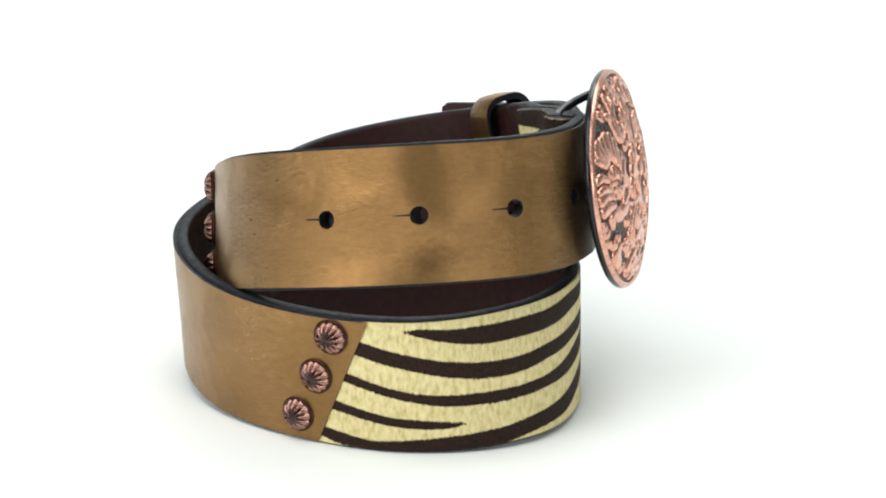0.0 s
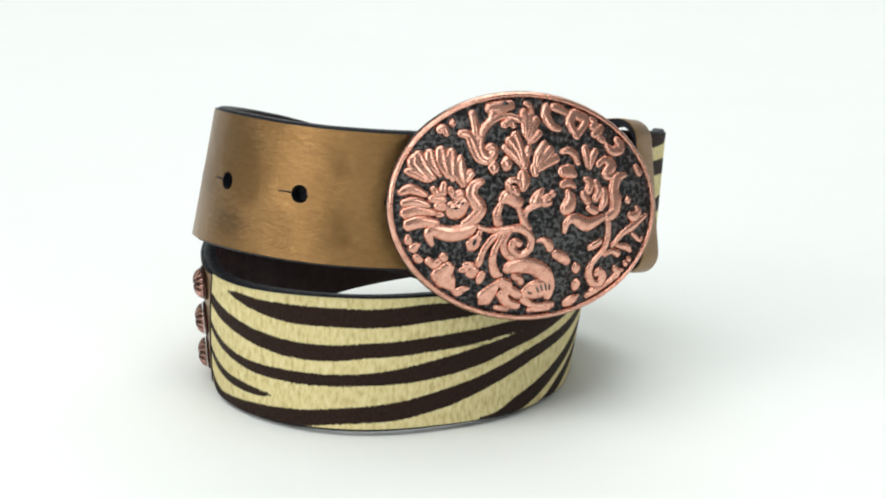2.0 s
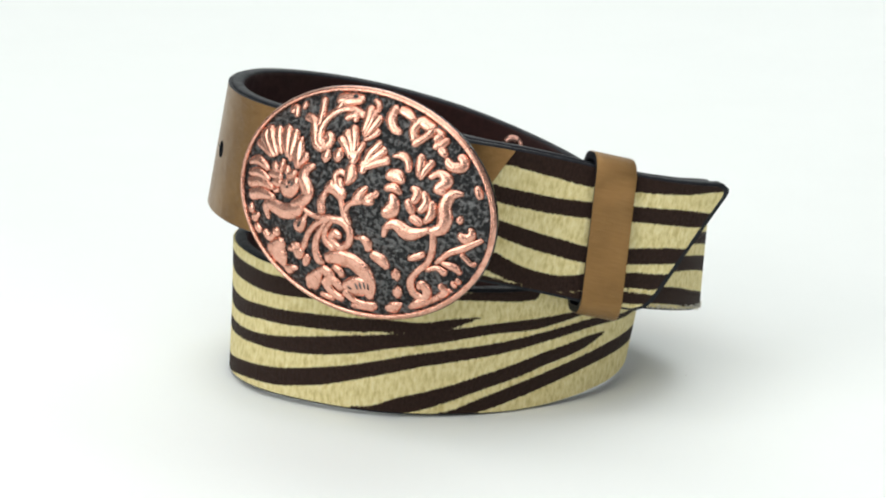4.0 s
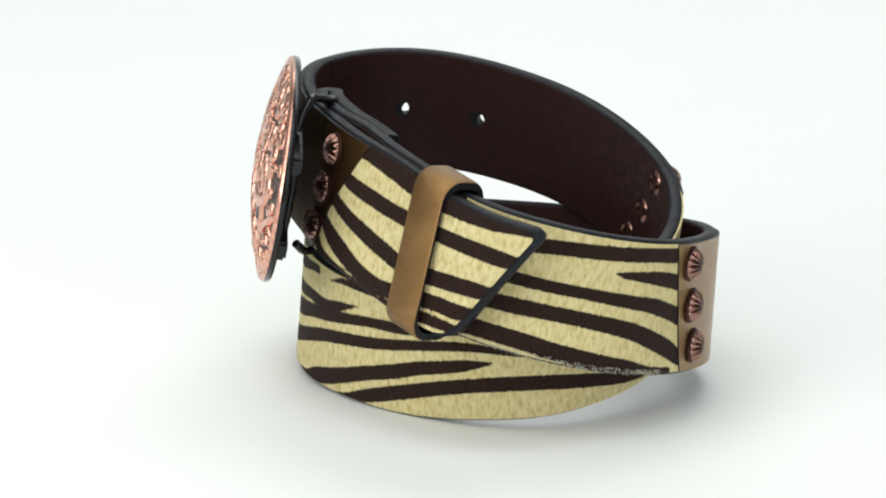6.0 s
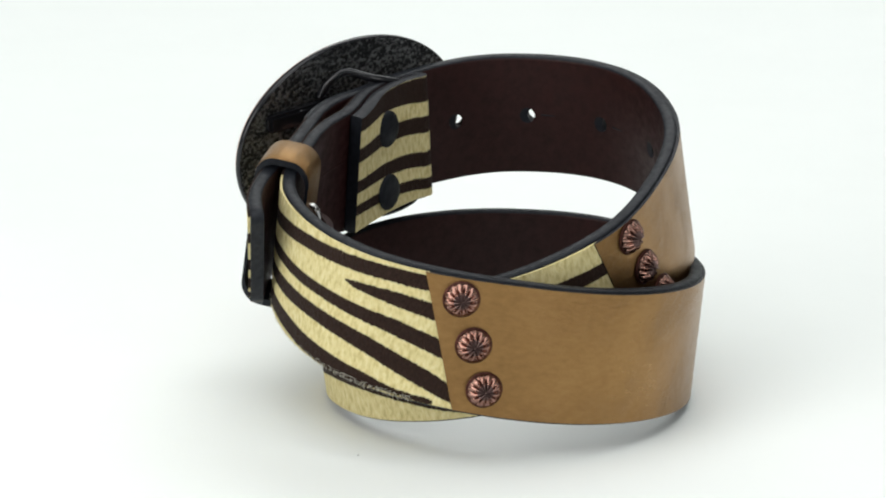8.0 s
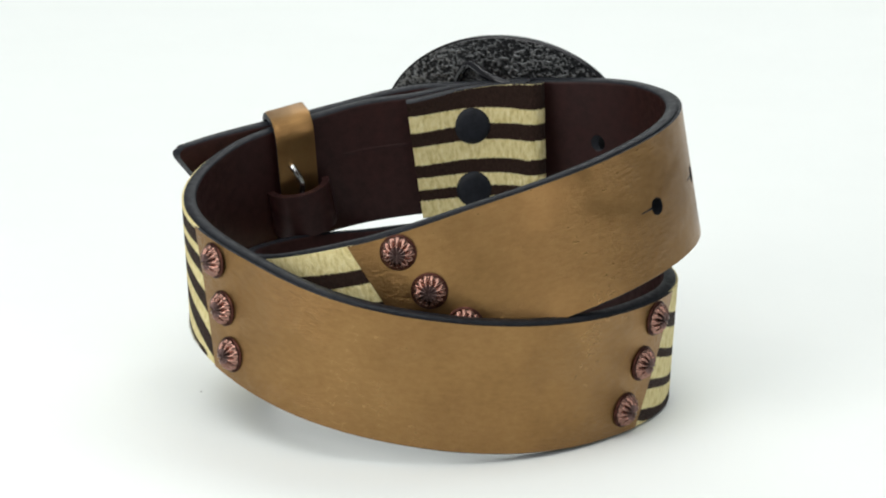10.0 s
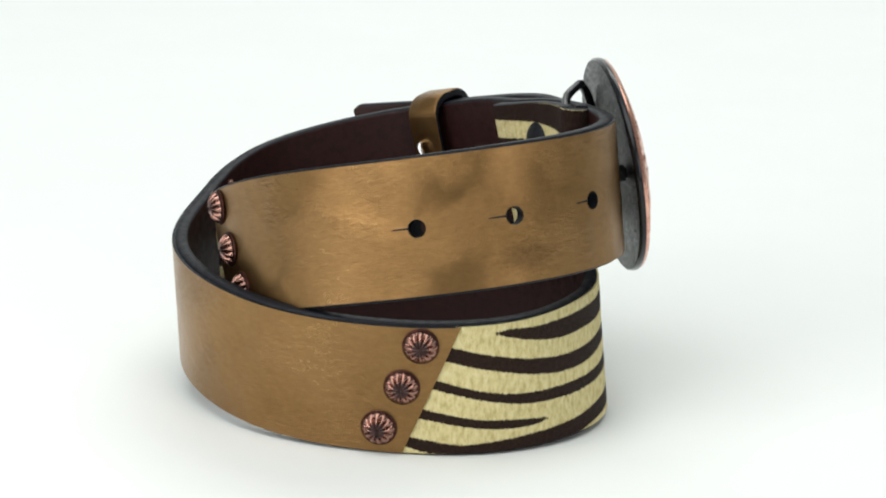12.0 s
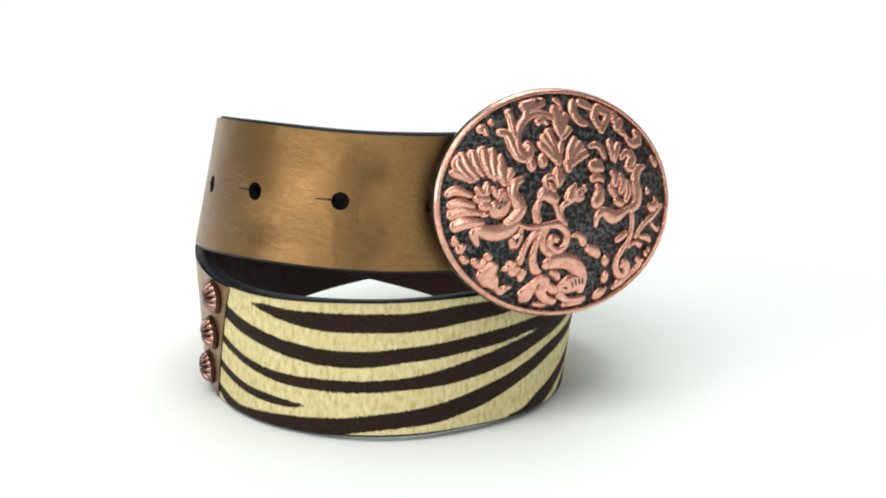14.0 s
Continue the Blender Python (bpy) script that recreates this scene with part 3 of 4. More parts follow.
bm4.translation = Vector((49.6, -3.8, 65.2)) * MM
buckle.matrix_basis = bm4
SEMI_A, SEMI_B, DOME = 40.9, 31.6, 6.0


def dome(x, y):
    return DOME * (1 - (x / SEMI_A) ** 2 - (y / SEMI_B) ** 2)


def oval_grid(name, scale, lift, mat, rings=16, seg=96, flip=False, arch=1.0):
    verts, faces = [(0, 0, (arch * dome(0, 0) + lift) * MM)], []
    for i in range(1, rings + 1):
        for j in range(seg):
            a, q = 2 * math.pi * j / seg, scale * i / rings
            x, y = SEMI_A * q * math.cos(a), SEMI_B * q * math.sin(a)
            verts.append((x * MM, y * MM, (arch * dome(x, y) + lift) * MM))
    for j in range(seg):
        k = (j + 1) % seg
        faces.append((0, 1 + j, 1 + k))
        for i in range(rings - 1):
            faces.append((1 + i * seg + j, 1 + (i + 1) * seg + j, 1 + (i + 1) * seg + k, 1 + i * seg + k))
    if flip:
        faces = [f[::-1] for f in faces]
    return mesh_object(name, verts, faces, [mat], buckle)


tagged(oval_grid("ground_plate", 0.972, 0.0, PATINA), "dark stippled ground of the buckle")
tagged(oval_grid("back_plate", 0.985, -1.75, BLACK_CAST, flip=True, arch=0.12), "black cast back of the buckle")


def rim():
    seg, verts, faces, index = 128, [], [], []
    prof = [(-1.6, -0.2), (-1.4, 0.75), (-0.95, 1.1), (-0.45, 0.9), (0.0, 0.2), (0.1, -0.6), (-0.1, -1.4), (-0.8, -2.0), (-2.0, -1.9)]
    m = len(prof)
    for j in range(seg):
        a = 2 * math.pi * j / seg
        cx, cy = SEMI_A * math.cos(a), SEMI_B * math.sin(a)
        nn = Vector((math.cos(a) / SEMI_A, math.sin(a) / SEMI_B)).normalized()
        for d, z in prof:
            x, y = cx + nn.x * d, cy + nn.y * d
            verts.append((x * MM, y * MM, (max(0, dome(x, y)) + z) * MM))
    for j in range(seg):
        k = (j + 1) % seg
        for i in range(m):
            i2 = (i + 1) % m
            faces.append((j * m + i, k * m + i, k * m + i2, j * m + i2))
            index.append(0 if i < 4 else 1)
    mesh_object("rim", verts, faces, [COPPER, BLACK], buckle, "smooth copper rim", True, index)


rim()

# raised ornament: strokes of (across, up, half width) in mm on the buckle's face
FAN_PETALS = [
    [(-36.0, 12.4, 0.70), (-34.9, 9.5, 1.22), (-32.3, 6.8, 1.04), (-29.8, 5.4, 0.52)],
    [(-36.9, 7.4, 0.70), (-34.8, 7.1, 1.04), (-30.7, 5.3, 0.70)],
    [(-33.6, 12.3, 1.04), (-32.0, 9.1, 1.39), (-29.0, 6.1, 0.70)],
    [(-30.5, 13.0, 1.04), (-29.8, 10.1, 1.22), (-27.4, 6.9, 0.52)],
    [(-27.4, 13.9, 1.22), (-26.8, 10.5, 1.39), (-25.2, 6.6, 0.52)],
    [(-24.5, 13.7, 1.04), (-24.5, 10.0, 1.39), (-23.9, 5.8, 0.52)],
    [(-21.9, 12.6, 0.52), (-22.1, 8.8, 1.74), (-20.8, 4.9, 0.87)],
    [(-18.8, 8.4, 1.04), (-20.7, 5.5, 0.70)],
]
SIDE_PETALS = [
    [(-37.9, 1.3, 0.70), (-35.1, 2.6, 1.13), (-30.9, 1.4, 0.70)],
    [(-36.8, -1.5, 0.87), (-33.9, -0.7, 1.04), (-29.9, -1.4, 0.70)],
    [(-36.2, -4.2, 1.22), (-32.9, -3.0, 1.22), (-27.9, -3.3, 0.70)],
    [(-34.9, -7.3, 1.39), (-31.7, -6.1, 1.39), (-26.9, -5.9, 0.70)],
]
HEART_PETALS = [
    [(-29.1, 3.3, 0.70), (-28.1, 2.2, 0.87), (-27.4, 1.1, 0.52)],
    [(-26.1, 4.9, 0.70), (-26.3, 2.1, 0.87)],
    [(-24.3, 3.6, 0.70), (-23.3, 1.7, 0.70)],
    [(-29.4, 0.4, 0.87), (-25.8, 0.5, 0.87)],
    [(-27.5, -1.4, 1.04), (-25.6, -1.3, 1.04)],
    [(-24.0, -1.2, 1.39), (-22.9, -1.8, 2.26), (-21.7, -1.2, 2.26), (-20.1, 0.5, 1.39)],
    [(-22.8, 1.6, 1.04), (-21.0, 3.0, 0.70)],
    [(-25.7, -3.5, 0.52), (-27.2, -3.9, 0.52)],
]
RIBBON_LEAVES = [
    [(-15.5, 6.4, 0.70), (-17.7, 5.0, 1.22), (-18.2, 2.3, 1.39), (-16.2, -0.1, 1.57), (-15.6, -2.1, 1.39), (-17.5, -4.6, 1.39), (-19.8, -5.8, 0.87)],
    [(-27.6, -12.1, 0.52), (-28.9, -9.4, 1.04), (-27.5, -8.1, 1.39), (-23.0, -8.7, 1.74), (-18.6, -7.5, 1.57), (-16.4, -5.7, 0.70)],
    [(-17.6, -10.9, 0.87), (-16.5, -11.1, 1.57), (-15.1, -9.0, 0.87)],
]
CENTRE_SCROLL = [
    [(-15.7, -6.1, 0.52), (-11.7, -6.9, 0.61), (-5.5, -6.0, 0.87), (-2.3, -6.0, 1.04), (0.3, -8.2, 0.87), (0.2, -11.5, 0.87), (-2.4, -13.2, 0.87), (-5.1, -11.6, 0.87), (-4.6, -9.6, 0.87), (-2.8, -10.1, 0.87)],
    [(-15.3, -9.1, 0.52), (-14.6, -6.9, 0.43)],
    [(-7.0, -6.6, 0.52), (-10.6, -8.6, 0.70), (-12.8, -11.9, 0.70), (-13.6, -14.6, 0.70)],
    [(-7.7, -7.0, 0.52), (-9.7, -11.6, 0.70), (-10.0, -15.6, 0.87), (-8.5, -18.6, 1.04), (-6.8, -19.1, 0.52)],
    [(-6.1, -6.8, 0.52), (-7.6, -9.8, 0.70), (-6.8, -12.6, 0.87), (-4.3, -14.1, 0.87)],
]
LOWER_LEAVES = [
    [(-34.5, -10.1, 0.52), (-34.9, -12.2, 0.87)],
    [(-34.0, -14.4, 1.04), (-32.3, -13.1, 1.04), (-31.2, -12.2, 0.52)],
    [(-33.0, -16.2, 0.70), (-30.2, -16.6, 0.87)],
    [(-25.3, -20.4, 1.57), (-23.5, -20.0, 2.26), (-21.9, -17.7, 1.39)],
    [(-23.6, -21.4, 1.91), (-21.6, -21.9, 1.91), (-20.2, -23.6, 0.87)],
    [(-28.1, -16.4, 0.87), (-26.2, -17.6, 0.87), (-24.9, -16.3, 0.70)],
    [(-24.3, -14.7, 0.87), (-23.6, -15.7, 0.87)],
    [(-19.9, -23.9, 0.52), (-18.6, -25.1, 1.04), (-17.2, -23.9, 0.87), (-15.6, -23.4, 0.52)],
]
SPRIG_LEAVES = [
    [(-18.8, -18.6, 0.52), (-17.0, -18.1, 0.70)],
    [(-17.9, -16.9, 0.52), (-15.7, -17.0, 0.87)],
    [(-15.8, -19.1, 1.39), (-14.5, -18.2, 1.04)],
    [(-13.6, -14.7, 0.70), (-14.0, -16.8, 0.70)],
    [(-12.3, -19.0, 0.87), (-12.9, -21.4, 0.70)],
    [(-6.6, -20.2, 0.35), (-8.5, -23.3, 1.39), (-10.4, -26.4, 1.91), (-11.4, -28.4, 0.87)],
]
ROUND_BLOOM = [
    [(-5.5, -17.2, 1.22), (-2.2, -16.1, 1.74), (2.3, -16.1, 1.74), (6.3, -18.0, 1.74), (8.7, -21.0, 1.22), (8.6, -24.3, 1.04)],
    [(1.4, -23.6, 1.39), (3.6, -22.8, 2.09), (6.5, -22.2, 2.09), (8.2, -22.4, 1.57)],
    [(-6.5, -20.8, 1.04), (-4.4, -22.2, 1.39), (-4.7, -24.7, 1.04)],
    [(-3.1, -19.2, 0.70), (-1.3, -19.8, 0.87), (-0.3, -21.0, 0.70)],
    [(-3.2, -22.9, 0.87), (-0.4, -24.5, 1.04)],
    [(-5.8, -24.3, 1.04), (-3.2, -26.7, 1.04), (0.1, -27.5, 0.87)],
    [(1.3, -25.4, 1.04), (4.9, -27.1, 0.70), (10.6, -26.6, 0.87)],
    [(3.6, -28.7, 0.52), (10.3, -28.6, 0.70)],
    [(-6.7, -28.8, 0.52), (-2.8, -29.1, 0.52)],
]
BEADS = [
    [(15.8, -15.9, 1.30), (16.1, -15.8, 1.30)],
    [(16.8, -20.6, 1.39), (17.1, -20.6, 1.39)],
    [(-24.4, 21.3, 0.87), (-24.1, 21.3, 0.87)],
    [(-8.9, 11.5, 1.65), (-8.6, 11.5, 1.65)],
    [(-12.6, 10.3, 1.57), (-12.3, 10.3, 1.57)],
    [(5.5, 4.3, 0.87), (5.8, 4.4, 0.87)],
    [(30.5, 3.9, 0.87), (30.9, 4.0, 0.87)],
]
CURLS = [
    [(2.3, -9.1, 0.35), (4.3, -8.6, 0.70), (6.1, -9.7, 1.04), (6.7, -11.1, 0.87)],
    [(8.4, -12.2, 1.04), (11.2, -13.1, 1.30), (12.8, -14.4, 0.87)],
    [(18.4, -23.5, 0.35), (16.6, -25.2, 1.22), (15.1, -27.0, 0.87)],
    [(-29.2, 19.8, 0.87), (-27.1, 20.1, 0.87), (-25.9, 18.1, 0.70)],
    [(22.2, -25.0, 0.52), (24.4, -23.2, 1.04), (26.9, -21.5, 0.52)],
    [(32.9, 13.5, 0.70), (34.4, 11.3, 0.70)],
]
TULIP_PETALS = [
    [(-7.3, 4.1, 0.87), (-8.0, 6.3, 0.70), (-6.5, 7.4, 0.70), (-5.2, 6.8, 0.52)],
    [(-9.0, 2.4, 1.39), (-6.9, 2.4, 1.57), (-4.5, 1.1, 1.39)],
    [(-9.6, 1.2, 0.87), (-8.3, 3.4, 1.04)],
    [(-6.4, 5.1, 0.70), (-5.3, 3.5, 0.87)],
    [(-9.8, 0.3, 0.70), (-10.6, -2.3, 0.96), (-9.8, -4.9, 1.04)],
    [(2.4, 5.3, 0.52), (1.0, 3.3, 1.22), (0.6, 1.4, 1.57)],
    [(4.6, 3.6, 0.87), (3.1, 1.9, 1.22), (5.1, 1.8, 0.70)],
    [(-4.8, 0.7, 0.70), (-2.6, -3.8, 0.70), (-1.3, -6.0, 0.70)],
    [(0.8, 0.8, 0.70), (-1.7, -0.6, 0.70), (-2.4, -3.0, 0.70), (-0.7, -5.8, 0.87)],
]
FAN_SPRAY = [
    [(-9.5, 16.0, 0.87), (-7.0, 14.3, 1.04), (-4.7, 11.9, 0.70)],
    [(-8.2, 18.1, 1.04), (-5.9, 15.5, 1.04), (-4.4, 12.0, 0.87)],
    [(-6.5, 19.7, 1.04), (-5.0, 16.5, 1.04), (-4.1, 12.3, 0.87)],
    [(-3.7, 13.3, 1.22), (-3.8, 11.1, 1.04)],
    [(-2.2, 16.5, 0.70), (-3.2, 13.2, 0.70)],
    [(-3.8, 9.3, 1.22), (-3.4, 7.0, 1.57), (-3.7, 4.8, 0.70)],
]
TOP_SPRAY = [
    [(-3.6, 26.1, 1.04), (-3.2, 23.9, 1.22), (-3.3, 19.7, 0.70)],
    [(-1.9, 25.5, 0.70), (-2.0, 22.5, 0.87), (-2.8, 19.0, 0.70)],
    [(-0.0, 24.2, 1.04), (-1.0, 21.7, 1.04), (-2.3, 18.5, 0.52)],
    [(1.0, 20.7, 0.87), (-0.7, 18.8, 0.70), (-2.2, 17.7, 0.52)],
    [(-3.2, 28.4, 0.52), (-1.6, 27.6, 0.70), (-1.1, 25.8, 0.52)],
]
RIGHT_SPRAY = [
    [(2.6, 17.9, 0.87), (0.6, 14.3, 1.04), (-0.2, 10.2, 0.70)],
    [(4.5, 16.4, 1.04), (1.9, 13.5, 1.04), (-0.2, 10.2, 0.70)],
    [(6.3, 14.1, 1.04), (3.0, 12.4, 1.04), (-0.2, 10.1, 0.70)],
    [(-0.5, 11.5, 1.04), (-0.1, 9.2, 0.87)],
]
TOP_SCROLL = [
    [(-19.7, 25.8, 0.87), (-18.1, 22.2, 0.87), (-17.6, 18.1, 0.87)],
    [(-5.0, 23.8, 0.87), (-9.0, 24.5, 0.70), (-12.9, 23.1, 0.87), (-15.7, 19.9, 0.87), (-16.7, 16.3, 1.04), (-15.8, 13.3, 1.22), (-13.6, 12.8, 1.22), (-12.5, 14.8, 1.04), (-13.5, 15.9, 0.87), (-14.6, 15.1, 0.52)],
    [(-22.2, 18.7, 0.87), (-19.7, 18.2, 1.04), (-18.1, 15.0, 1.22), (-16.7, 12.4, 1.04), (-14.6, 11.6, 0.87)],
    [(-15.7, 20.8, 0.70), (-13.8, 22.5, 0.70), (-12.7, 25.3, 0.87)],
    [(-9.8, 21.9, 0.87), (-7.5, 23.2, 0.87), (-6.8, 21.8, 0.70)],
    [(-14.1, 26.3, 1.22), (-10.8, 26.7, 1.39), (-7.2, 27.9, 1.04)],
]
RIM_CURLS = [
    [(3.6, 28.4, 1.04), (3.2, 25.3, 1.22), (5.0, 22.8, 1.04), (7.3, 22.1, 0.70)],
    [(5.4, 28.5, 0.87), (7.9, 28.6, 1.04), (9.8, 26.6, 0.70)],
    [(11.8, 21.8, 1.04), (10.7, 24.3, 1.13), (12.1, 26.7, 1.13), (14.5, 27.1, 1.13), (15.9, 25.4, 1.04), (14.8, 23.1, 0.87), (12.4, 20.6, 1.04)],
    [(17.6, 26.0, 0.52), (19.0, 24.6, 0.87), (17.7, 23.3, 0.87)],
    [(21.6, 24.4, 0.87), (19.8, 22.3, 1.04), (18.3, 21.3, 0.87)],
    [(20.0, 20.9, 0.87), (21.8, 19.7, 0.70)],
    [(22.6, 18.7, 0.70), (24.4, 17.3, 1.04), (27.0, 17.7, 1.22), (28.5, 19.8, 1.04), (27.2, 21.4, 0.87)],
]
RIGHT_PETALS = [
    [(7.8, 15.8, 0.52), (10.0, 16.5, 0.87), (12.0, 15.5, 0.87), (13.2, 13.1, 0.70)],
    [(15.4, 17.7, 0.87), (16.0, 15.1, 1.04), (16.2, 12.5, 0.52)],
    [(18.9, 16.9, 0.87), (17.7, 14.5, 0.87), (17.1, 12.0, 0.52)],
    [(19.7, 13.1, 0.70), (22.0, 14.7, 0.87), (24.4, 13.1, 1.39), (22.4, 10.6, 1.04), (24.3, 10.1, 0.87)],
    [(8.0, 10.5, 1.22), (10.4, 10.7, 1.57), (12.2, 9.9, 0.87)],
    [(8.3, 6.9, 0.87), (10.4, 7.6, 1.04), (12.5, 6.6, 0.52)],
    [(9.6, 0.2, 1.39), (11.0, 1.3, 1.74), (11.2, 3.6, 1.39), (10.2, 5.3, 0.70)],
]
INNER_PETALS = [
    [(15.7, 8.9, 0.70), (17.4, 8.1, 1.04), (16.9, 5.7, 1.04)],
    [(19.1, 8.4, 0.70), (20.4, 6.2, 1.04), (19.3, 3.5, 0.87)],
    [(15.2, 5.0, 0.87), (17.2, 2.6, 0.87)],
    [(22.1, 6.3, 0.87), (22.5, 3.3, 1.04), (21.4, 1.0, 0.70)],
    [(17.4, 1.1, 0.87), (20.1, 0.2, 0.87)],
]
LONG_LEAVES = [
    [(29.4, 10.9, 0.52), (26.5, 9.8, 1.22), (25.6, 6.6, 1.39), (26.5, 3.6, 1.57), (26.2, 0.4, 1.39), (23.8, -1.3, 1.04)],
    [(10.5, -6.1, 0.52), (10.9, -3.3, 0.87), (13.3, -2.1, 1.22), (17.2, -3.5, 1.57), (20.5, -2.4, 1.04), (23.0, -0.9, 0.70)],
]
RIGHT_TENDRIL = [
    [(24.4, -2.1, 0.70), (25.0, -6.0, 0.70), (24.3, -10.0, 0.70), (21.5, -13.6, 0.70), (20.4, -16.8, 0.87), (21.9, -19.6, 0.87), (24.6, -20.0, 0.87), (25.4, -18.0, 1.04), (23.8, -16.2, 0.87), (23.0, -17.4, 0.70)],
    [(19.2, -10.1, 0.70), (21.2, -9.0, 0.87), (22.7, -7.9, 0.70)],
    [(24.7, -11.9, 0.52), (27.1, -10.6, 0.61), (29.4, -11.4, 0.87)],
    [(28.9, -15.3, 0.70), (30.5, -16.8, 0.87), (29.7, -19.0, 0.70), (26.5, -20.6, 0.52)],
    [(26.8, -9.2, 0.52), (29.8, -5.6, 0.70), (33.0, -3.5, 0.87), (35.4, -1.7, 0.70), (37.6, 0.0, 0.52)],
]
TENDRIL_LEAVES = [
    [(31.6, -0.1, 0.70), (33.5, -0.7, 1.22), (34.7, 0.9, 0.87), (34.0, 2.2, 0.52)],
    [(33.3, -5.2, 0.52), (36.3, -7.1, 0.52), (38.6, -6.6, 0.35)],
    [(28.5, -8.9, 0.52), (31.8, -9.2, 0.87), (33.6, -10.3, 0.52)],
    [(32.1, -13.5, 0.52), (33.6, -14.7, 0.52)],
    [(33.3, -12.3, 0.52), (34.8, -13.5, 0.52)],
    [(32.1, -15.9, 0.52), (33.4, -17.1, 0.35)],
]
MARKS = [
    [(4.4, -21.9, 0.23), (5.2, -23.1, 0.23)],
    [(5.6, -21.3, 0.23), (6.3, -22.7, 0.23)],
    [(6.9, -21.0, 0.23), (7.5, -22.4, 0.23)],
    [(8.2, -21.0, 0.23), (8.5, -22.3, 0.23)],
    [(2.1, -23.4, 0.21), (3.2, -23.8, 0.21)],
    [(-22.4, -0.5, 0.21), (-21.6, 0.2, 0.21)],
    [(-21.2, -0.7, 0.21), (-20.7, 0.1, 0.21)],
    [(-22.9, -1.8, 0.21), (-22.2, -1.4, 0.21)],
    [(-16.4, -11.1, 0.35), (-15.9, -9.9, 0.35)],
    [(-9.8, 28.9, 0.52), (-9.2, 28.9, 0.52)],
]


def ornament(name, strokes, label="", mat=COPPER, lift=0.0):
    """Rounded tapering strokes raised from the domed face, one motif a mesh."""
    verts, faces = [], []
    sect = [(-1.0, -0.08), (-0.92, 0.58), (-0.58, 0.93), (0.0, 1.0), (0.58, 0.93), (0.92, 0.58), (1.0, -0.08)]
    for st in strokes:
        p = np.array(st, float)
        out = np.sqrt((p[:, 0] / (SEMI_A - 2.4 - p[:, 2])) ** 2 + (p[:, 1] / (SEMI_B - 2.4 - p[:, 2])) ** 2)
        p[:, :2] /= np.maximum(out, 1.0)[:, None]
        if len(p) == 2:
            p = np.array([p[0], p.mean(0) + (0, 0, 0.12), p[1]])
        g = np.linspace(0, len(p) - 1, 6 * (len(p) - 1) + 1)
        i = np.minimum(g.astype(int), len(p) - 2)
        f = (g - i)[:, None]
        q0, q1, q2, q3 = p[np.maximum(i - 1, 0)], p[i], p[i + 1], p[np.minimum(i + 2, len(p) - 1)]
        s = 0.5 * (2 * q1 + (q2 - q0) * f + (2 * q0 - 5 * q1 + 4 * q2 - q3) * f * f + (3 * q1 - q0 - 3 * q2 + q3) * f ** 3)
        t = np.gradient(s[:, :2], axis=0)
        t /= np.linalg.norm(t, axis=1)[:, None] + 1e-9
        first, last = s[0], s[-1]
        caps = [[end + sgn * np.array([*d, 0]) * end[2] * q for q in (0.55, 0.95)] for end, d, sgn in ((first, t[0], -1), (last, t[-1], 1))]
        s = np.concatenate([caps[0][::-1], s, caps[1]])
        s[1, 2], s[-2, 2] = first[2] * 0.8, last[2] * 0.8
        s[0, 2] = s[-1, 2] = 0.12
        t = np.concatenate([t[:1], t[:1], t, t[-1:], t[-1:]])
        base, m = len(verts), len(sect)
        for (x, y, w), (tx, ty) in zip(s, t):
            w = max(w * 1.34 + 0.05, 0.12)
            high = min(1.1, 0.42 + 0.6 * w)
            if w < 0.2:
                high = 0.25
            high = lift or high
            for a, b in sect:
                px, py = x - ty * w * a, y + tx * w * a
                verts.append((px * MM, py * MM, (dome(px, py) + b * high) * MM))
        for k in range(len(s) - 1):
            for j in range(m - 1):
                faces.append((base + k * m + j + 1, base + k * m + j, base + (k + 1) * m + j, base + (k + 1) * m + j + 1))
    return mesh_object(name, verts, faces, [mat], buckle, label)


for kind, strokes in (("raised_petal", FAN_PETALS),
                      ("raised_petal", SIDE_PETALS),
                      ("raised_petal", HEART_PETALS),
                      ("raised_leaf", RIBBON_LEAVES),
                      ("raised_scroll", CENTRE_SCROLL),
                      ("raised_leaf", LOWER_LEAVES),
                      ("raised_leaf", SPRIG_LEAVES),
                      ("raised_bloom", ROUND_BLOOM),
                      ("raised_bead", BEADS),
                      ("raised_curl", CURLS),
                      ("raised_petal", TULIP_PETALS),
                      ("raised_spray", FAN_SPRAY),
                      ("raised_spray", TOP_SPRAY),
                      ("raised_spray", RIGHT_SPRAY),
                      ("raised_scroll", TOP_SCROLL),
                      ("raised_curl", RIM_CURLS),
                      ("raised_petal", RIGHT_PETALS),
                      ("raised_petal", INNER_PETALS),
                      ("raised_leaf", LONG_LEAVES),
                      ("raised_tendril", RIGHT_TENDRIL),
                      ("raised_leaf", TENDRIL_LEAVES)):
    for stroke in strokes:
        ornament(kind, [stroke])

# dark strokes laid over the copper paint in the darkness of grooves and gaps
for stroke in MARKS:
    ornament("dark_groove", [stroke], mat=PATINA, lift=1.22)

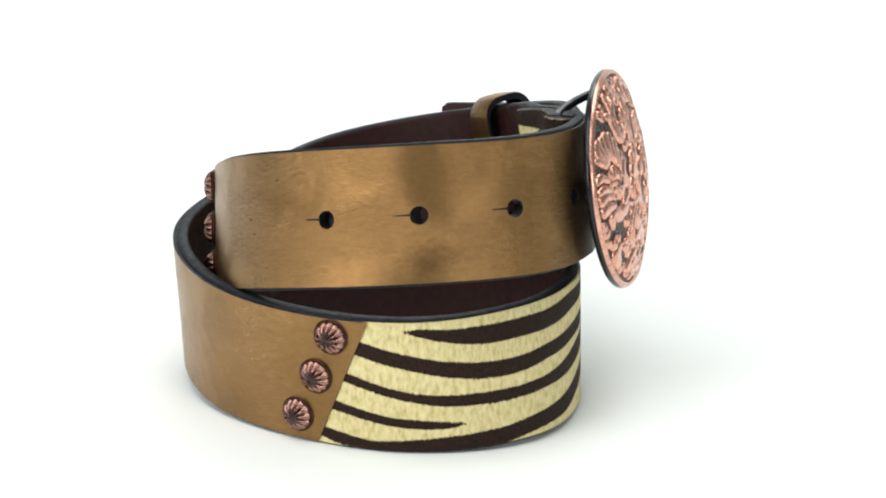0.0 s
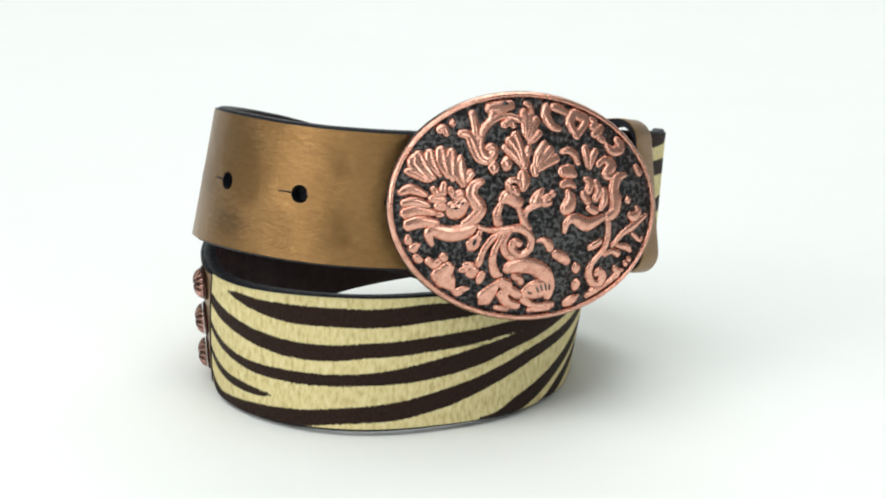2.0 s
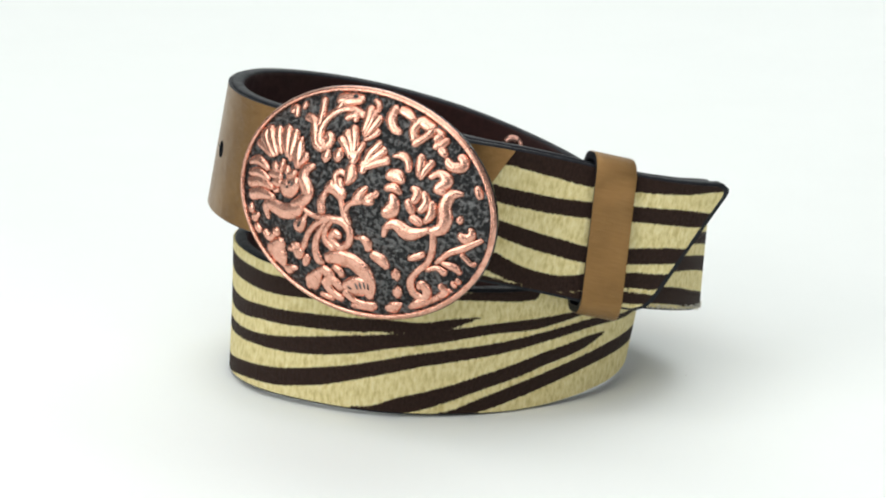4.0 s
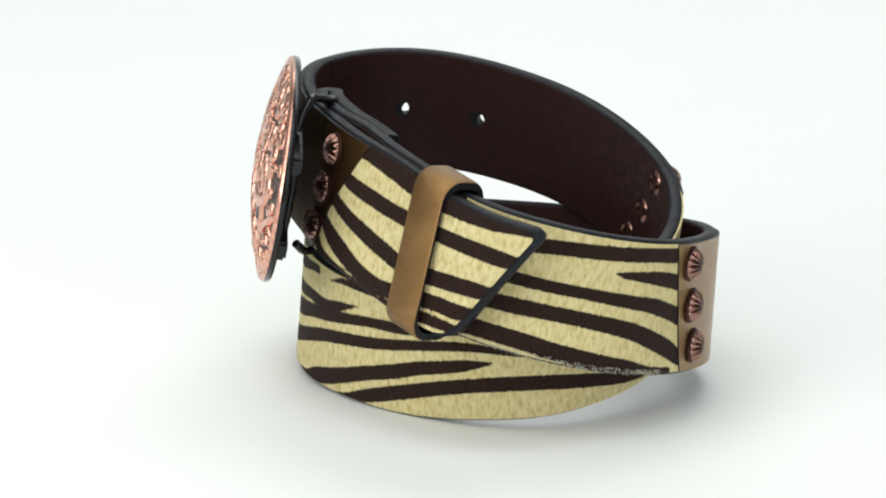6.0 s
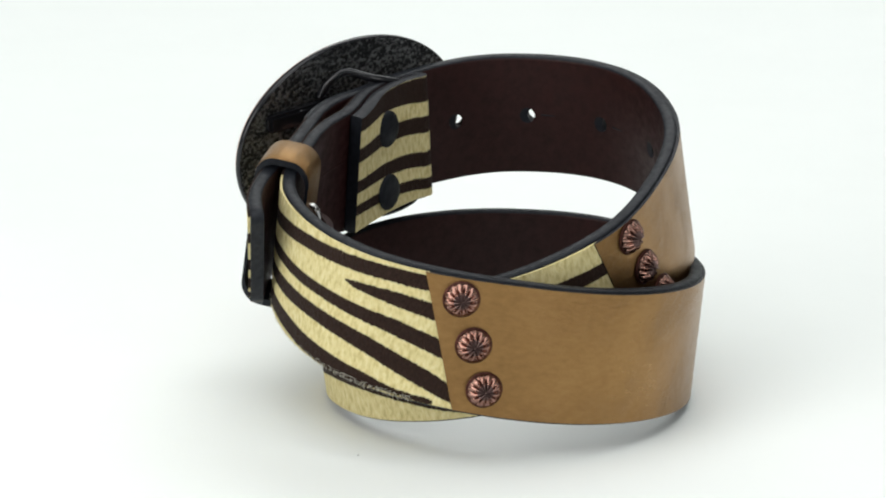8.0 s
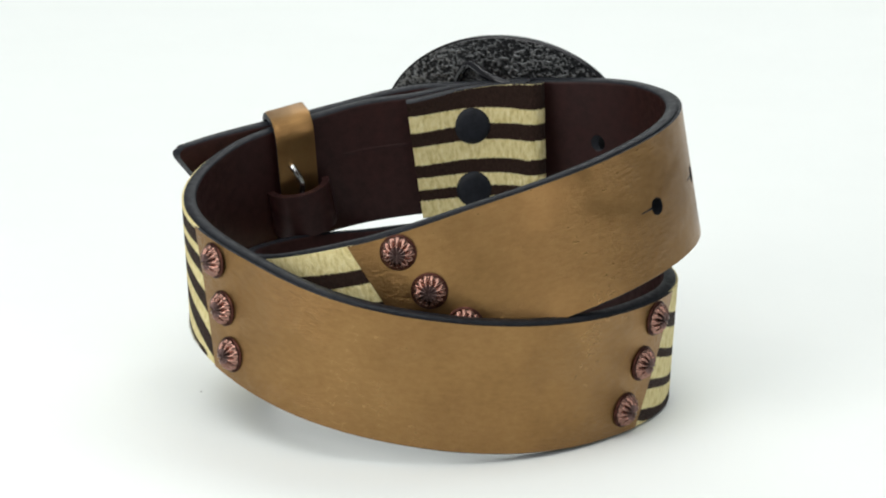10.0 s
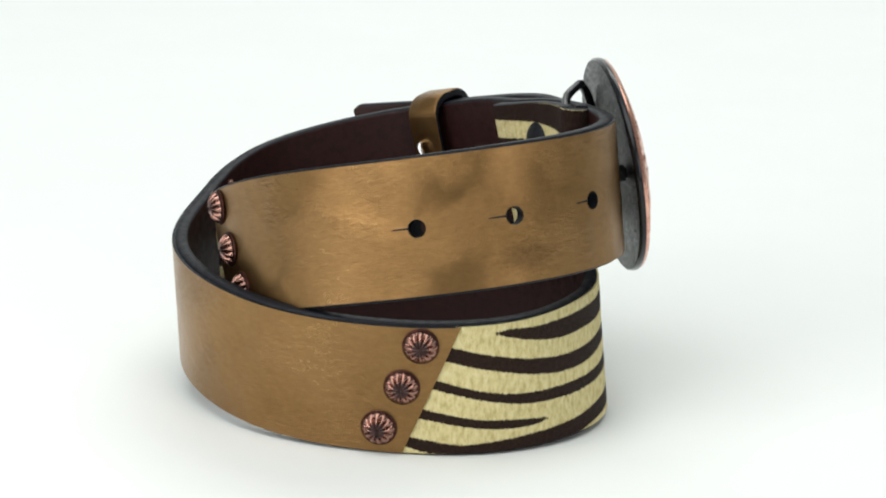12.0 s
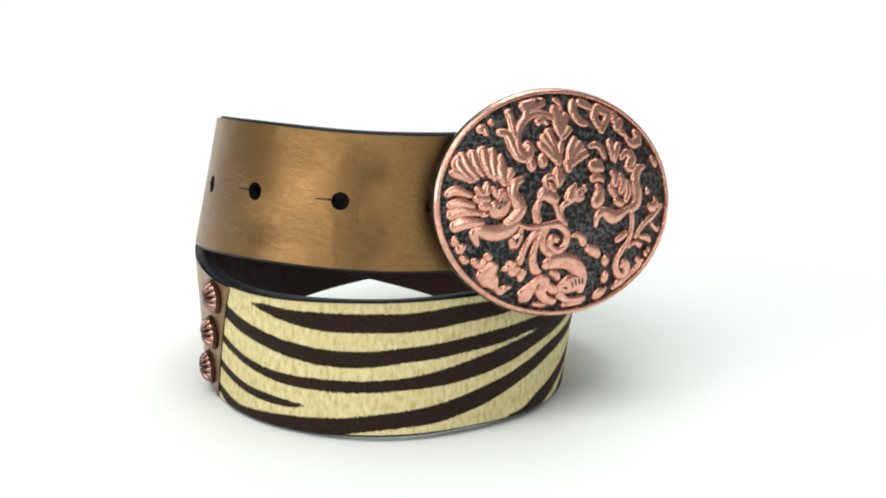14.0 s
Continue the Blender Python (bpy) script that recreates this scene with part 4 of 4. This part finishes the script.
# hardware behind the face: two lugs, wire loop with the folded strap on it, and the hook
tube("wire_loop", [(46.0, 11.0, 79.4), (44.2, 9.6, 83.4), (41.8, 7.2, 86.6), (40.6, 5.4, 87.5), (39.0, 3.4, 87.2), (35.5, -0.6, 85.8), (33.2, -6.0, 84.6),
                   (32.2, -11.0, 83.2), (32.4, -15.0, 81.0), (32.8, -16.2, 78.5), (33.0, -16.4, 72.0), (33.0, -16.4, 54.0), (32.8, -16.2, 49.0), (32.4, -14.5, 46.5),
                   (33.5, -6.0, 44.2), (39.0, 3.0, 43.0), (43.0, 7.5, 43.0), (46.0, 10.0, 46.0)],
     1.3, BLACK, buckle, "black wire loop").matrix_basis = bm4.inverted()


def lug(name, x, y, sx, sy, depth):
    bm = bmesh.new()
    bmesh.ops.create_cube(bm, size=1.0)
    bmesh.ops.scale(bm, vec=(sx * MM, sy * MM, depth * MM), verts=bm.verts)
    bmesh.ops.bevel(bm, geom=bm.edges[:], offset=0.8 * MM, segments=2, affect="EDGES")
    bmesh.ops.translate(bm, vec=(x * MM, y * MM, (0.12 * dome(x, y) - 1.6 - depth / 2) * MM), verts=bm.verts)
    me = bpy.data.meshes.new(name)
    bm.to_mesh(me)
    bm.free()
    me.materials.append(BLACK)
    ob = new(name, me)
    ob.parent = buckle
    return ob


lug("lug", 18, 13, 26, 5.5, 3.4)
lug("lug", 18, -13, 26, 5.5, 3.4)
tube("hinge_bar", [(19.0, 15.0, -3.0), (19.0, 5.0, -3.6), (19.0, -5.0, -3.6), (19.0, -15.0, -3.0)], 1.3, BLACK, buckle, "black hinge bar")
lug("hook", -24, 0, 5, 4.5, 6.0)

# ---------- a crumb lying on the turning paper ----------


def speck(x, y, size):
    bm = bmesh.new()
    bmesh.ops.create_icosphere(bm, subdivisions=2, radius=size * MM)
    for q in bm.verts:
        q.co *= 1 + 0.35 * noise.noise(q.co * 2500)
        q.co.z *= 0.5
    bmesh.ops.translate(bm, vec=(x * MM, y * MM, size * 0.42 * MM), verts=bm.verts)
    me = bpy.data.meshes.new("dust_speck")
    bm.to_mesh(me)
    bm.free()
    me.materials.append(DUST)
    return tagged(new("dust_speck", me), "tiny pale grey speck of dust lying on white paper", "dust")


crumb = speck(-35.2, 63.9, 0.35)

# ---------- turning ----------
TURN = [(0.0, -6.93), (0.5, -20.60), (1.0, -34.20), (1.5, -47.42), (2.0, -60.45), (2.5, -72.99), (3.0, -85.35), (3.5, -98.51), (4.0, -112.27),
        (4.5, -126.43), (5.0, -140.69), (5.5, -154.95), (6.0, -169.55), (6.5, -184.15), (7.0, -198.56), (7.5, -212.79), (8.0, -227.00), (8.5, -241.62),
        (9.0, -256.24), (9.5, -270.76), (10.0, -285.48), (10.5, -300.20), (11.0, -315.05), (11.5, -330.62), (12.0, -346.30), (12.5, -361.71), (13.0, -377.32),
        (13.5, -393.14), (14.0, -408.85)]


def motions():
    walk(belt, [(t, pose(0, 0, 0, 0, 0, a)) for t, a in TURN])
    walk(crumb, [(t, pose(0, 0, 0, 0, 0, a)) for t, a in TURN])


motions()
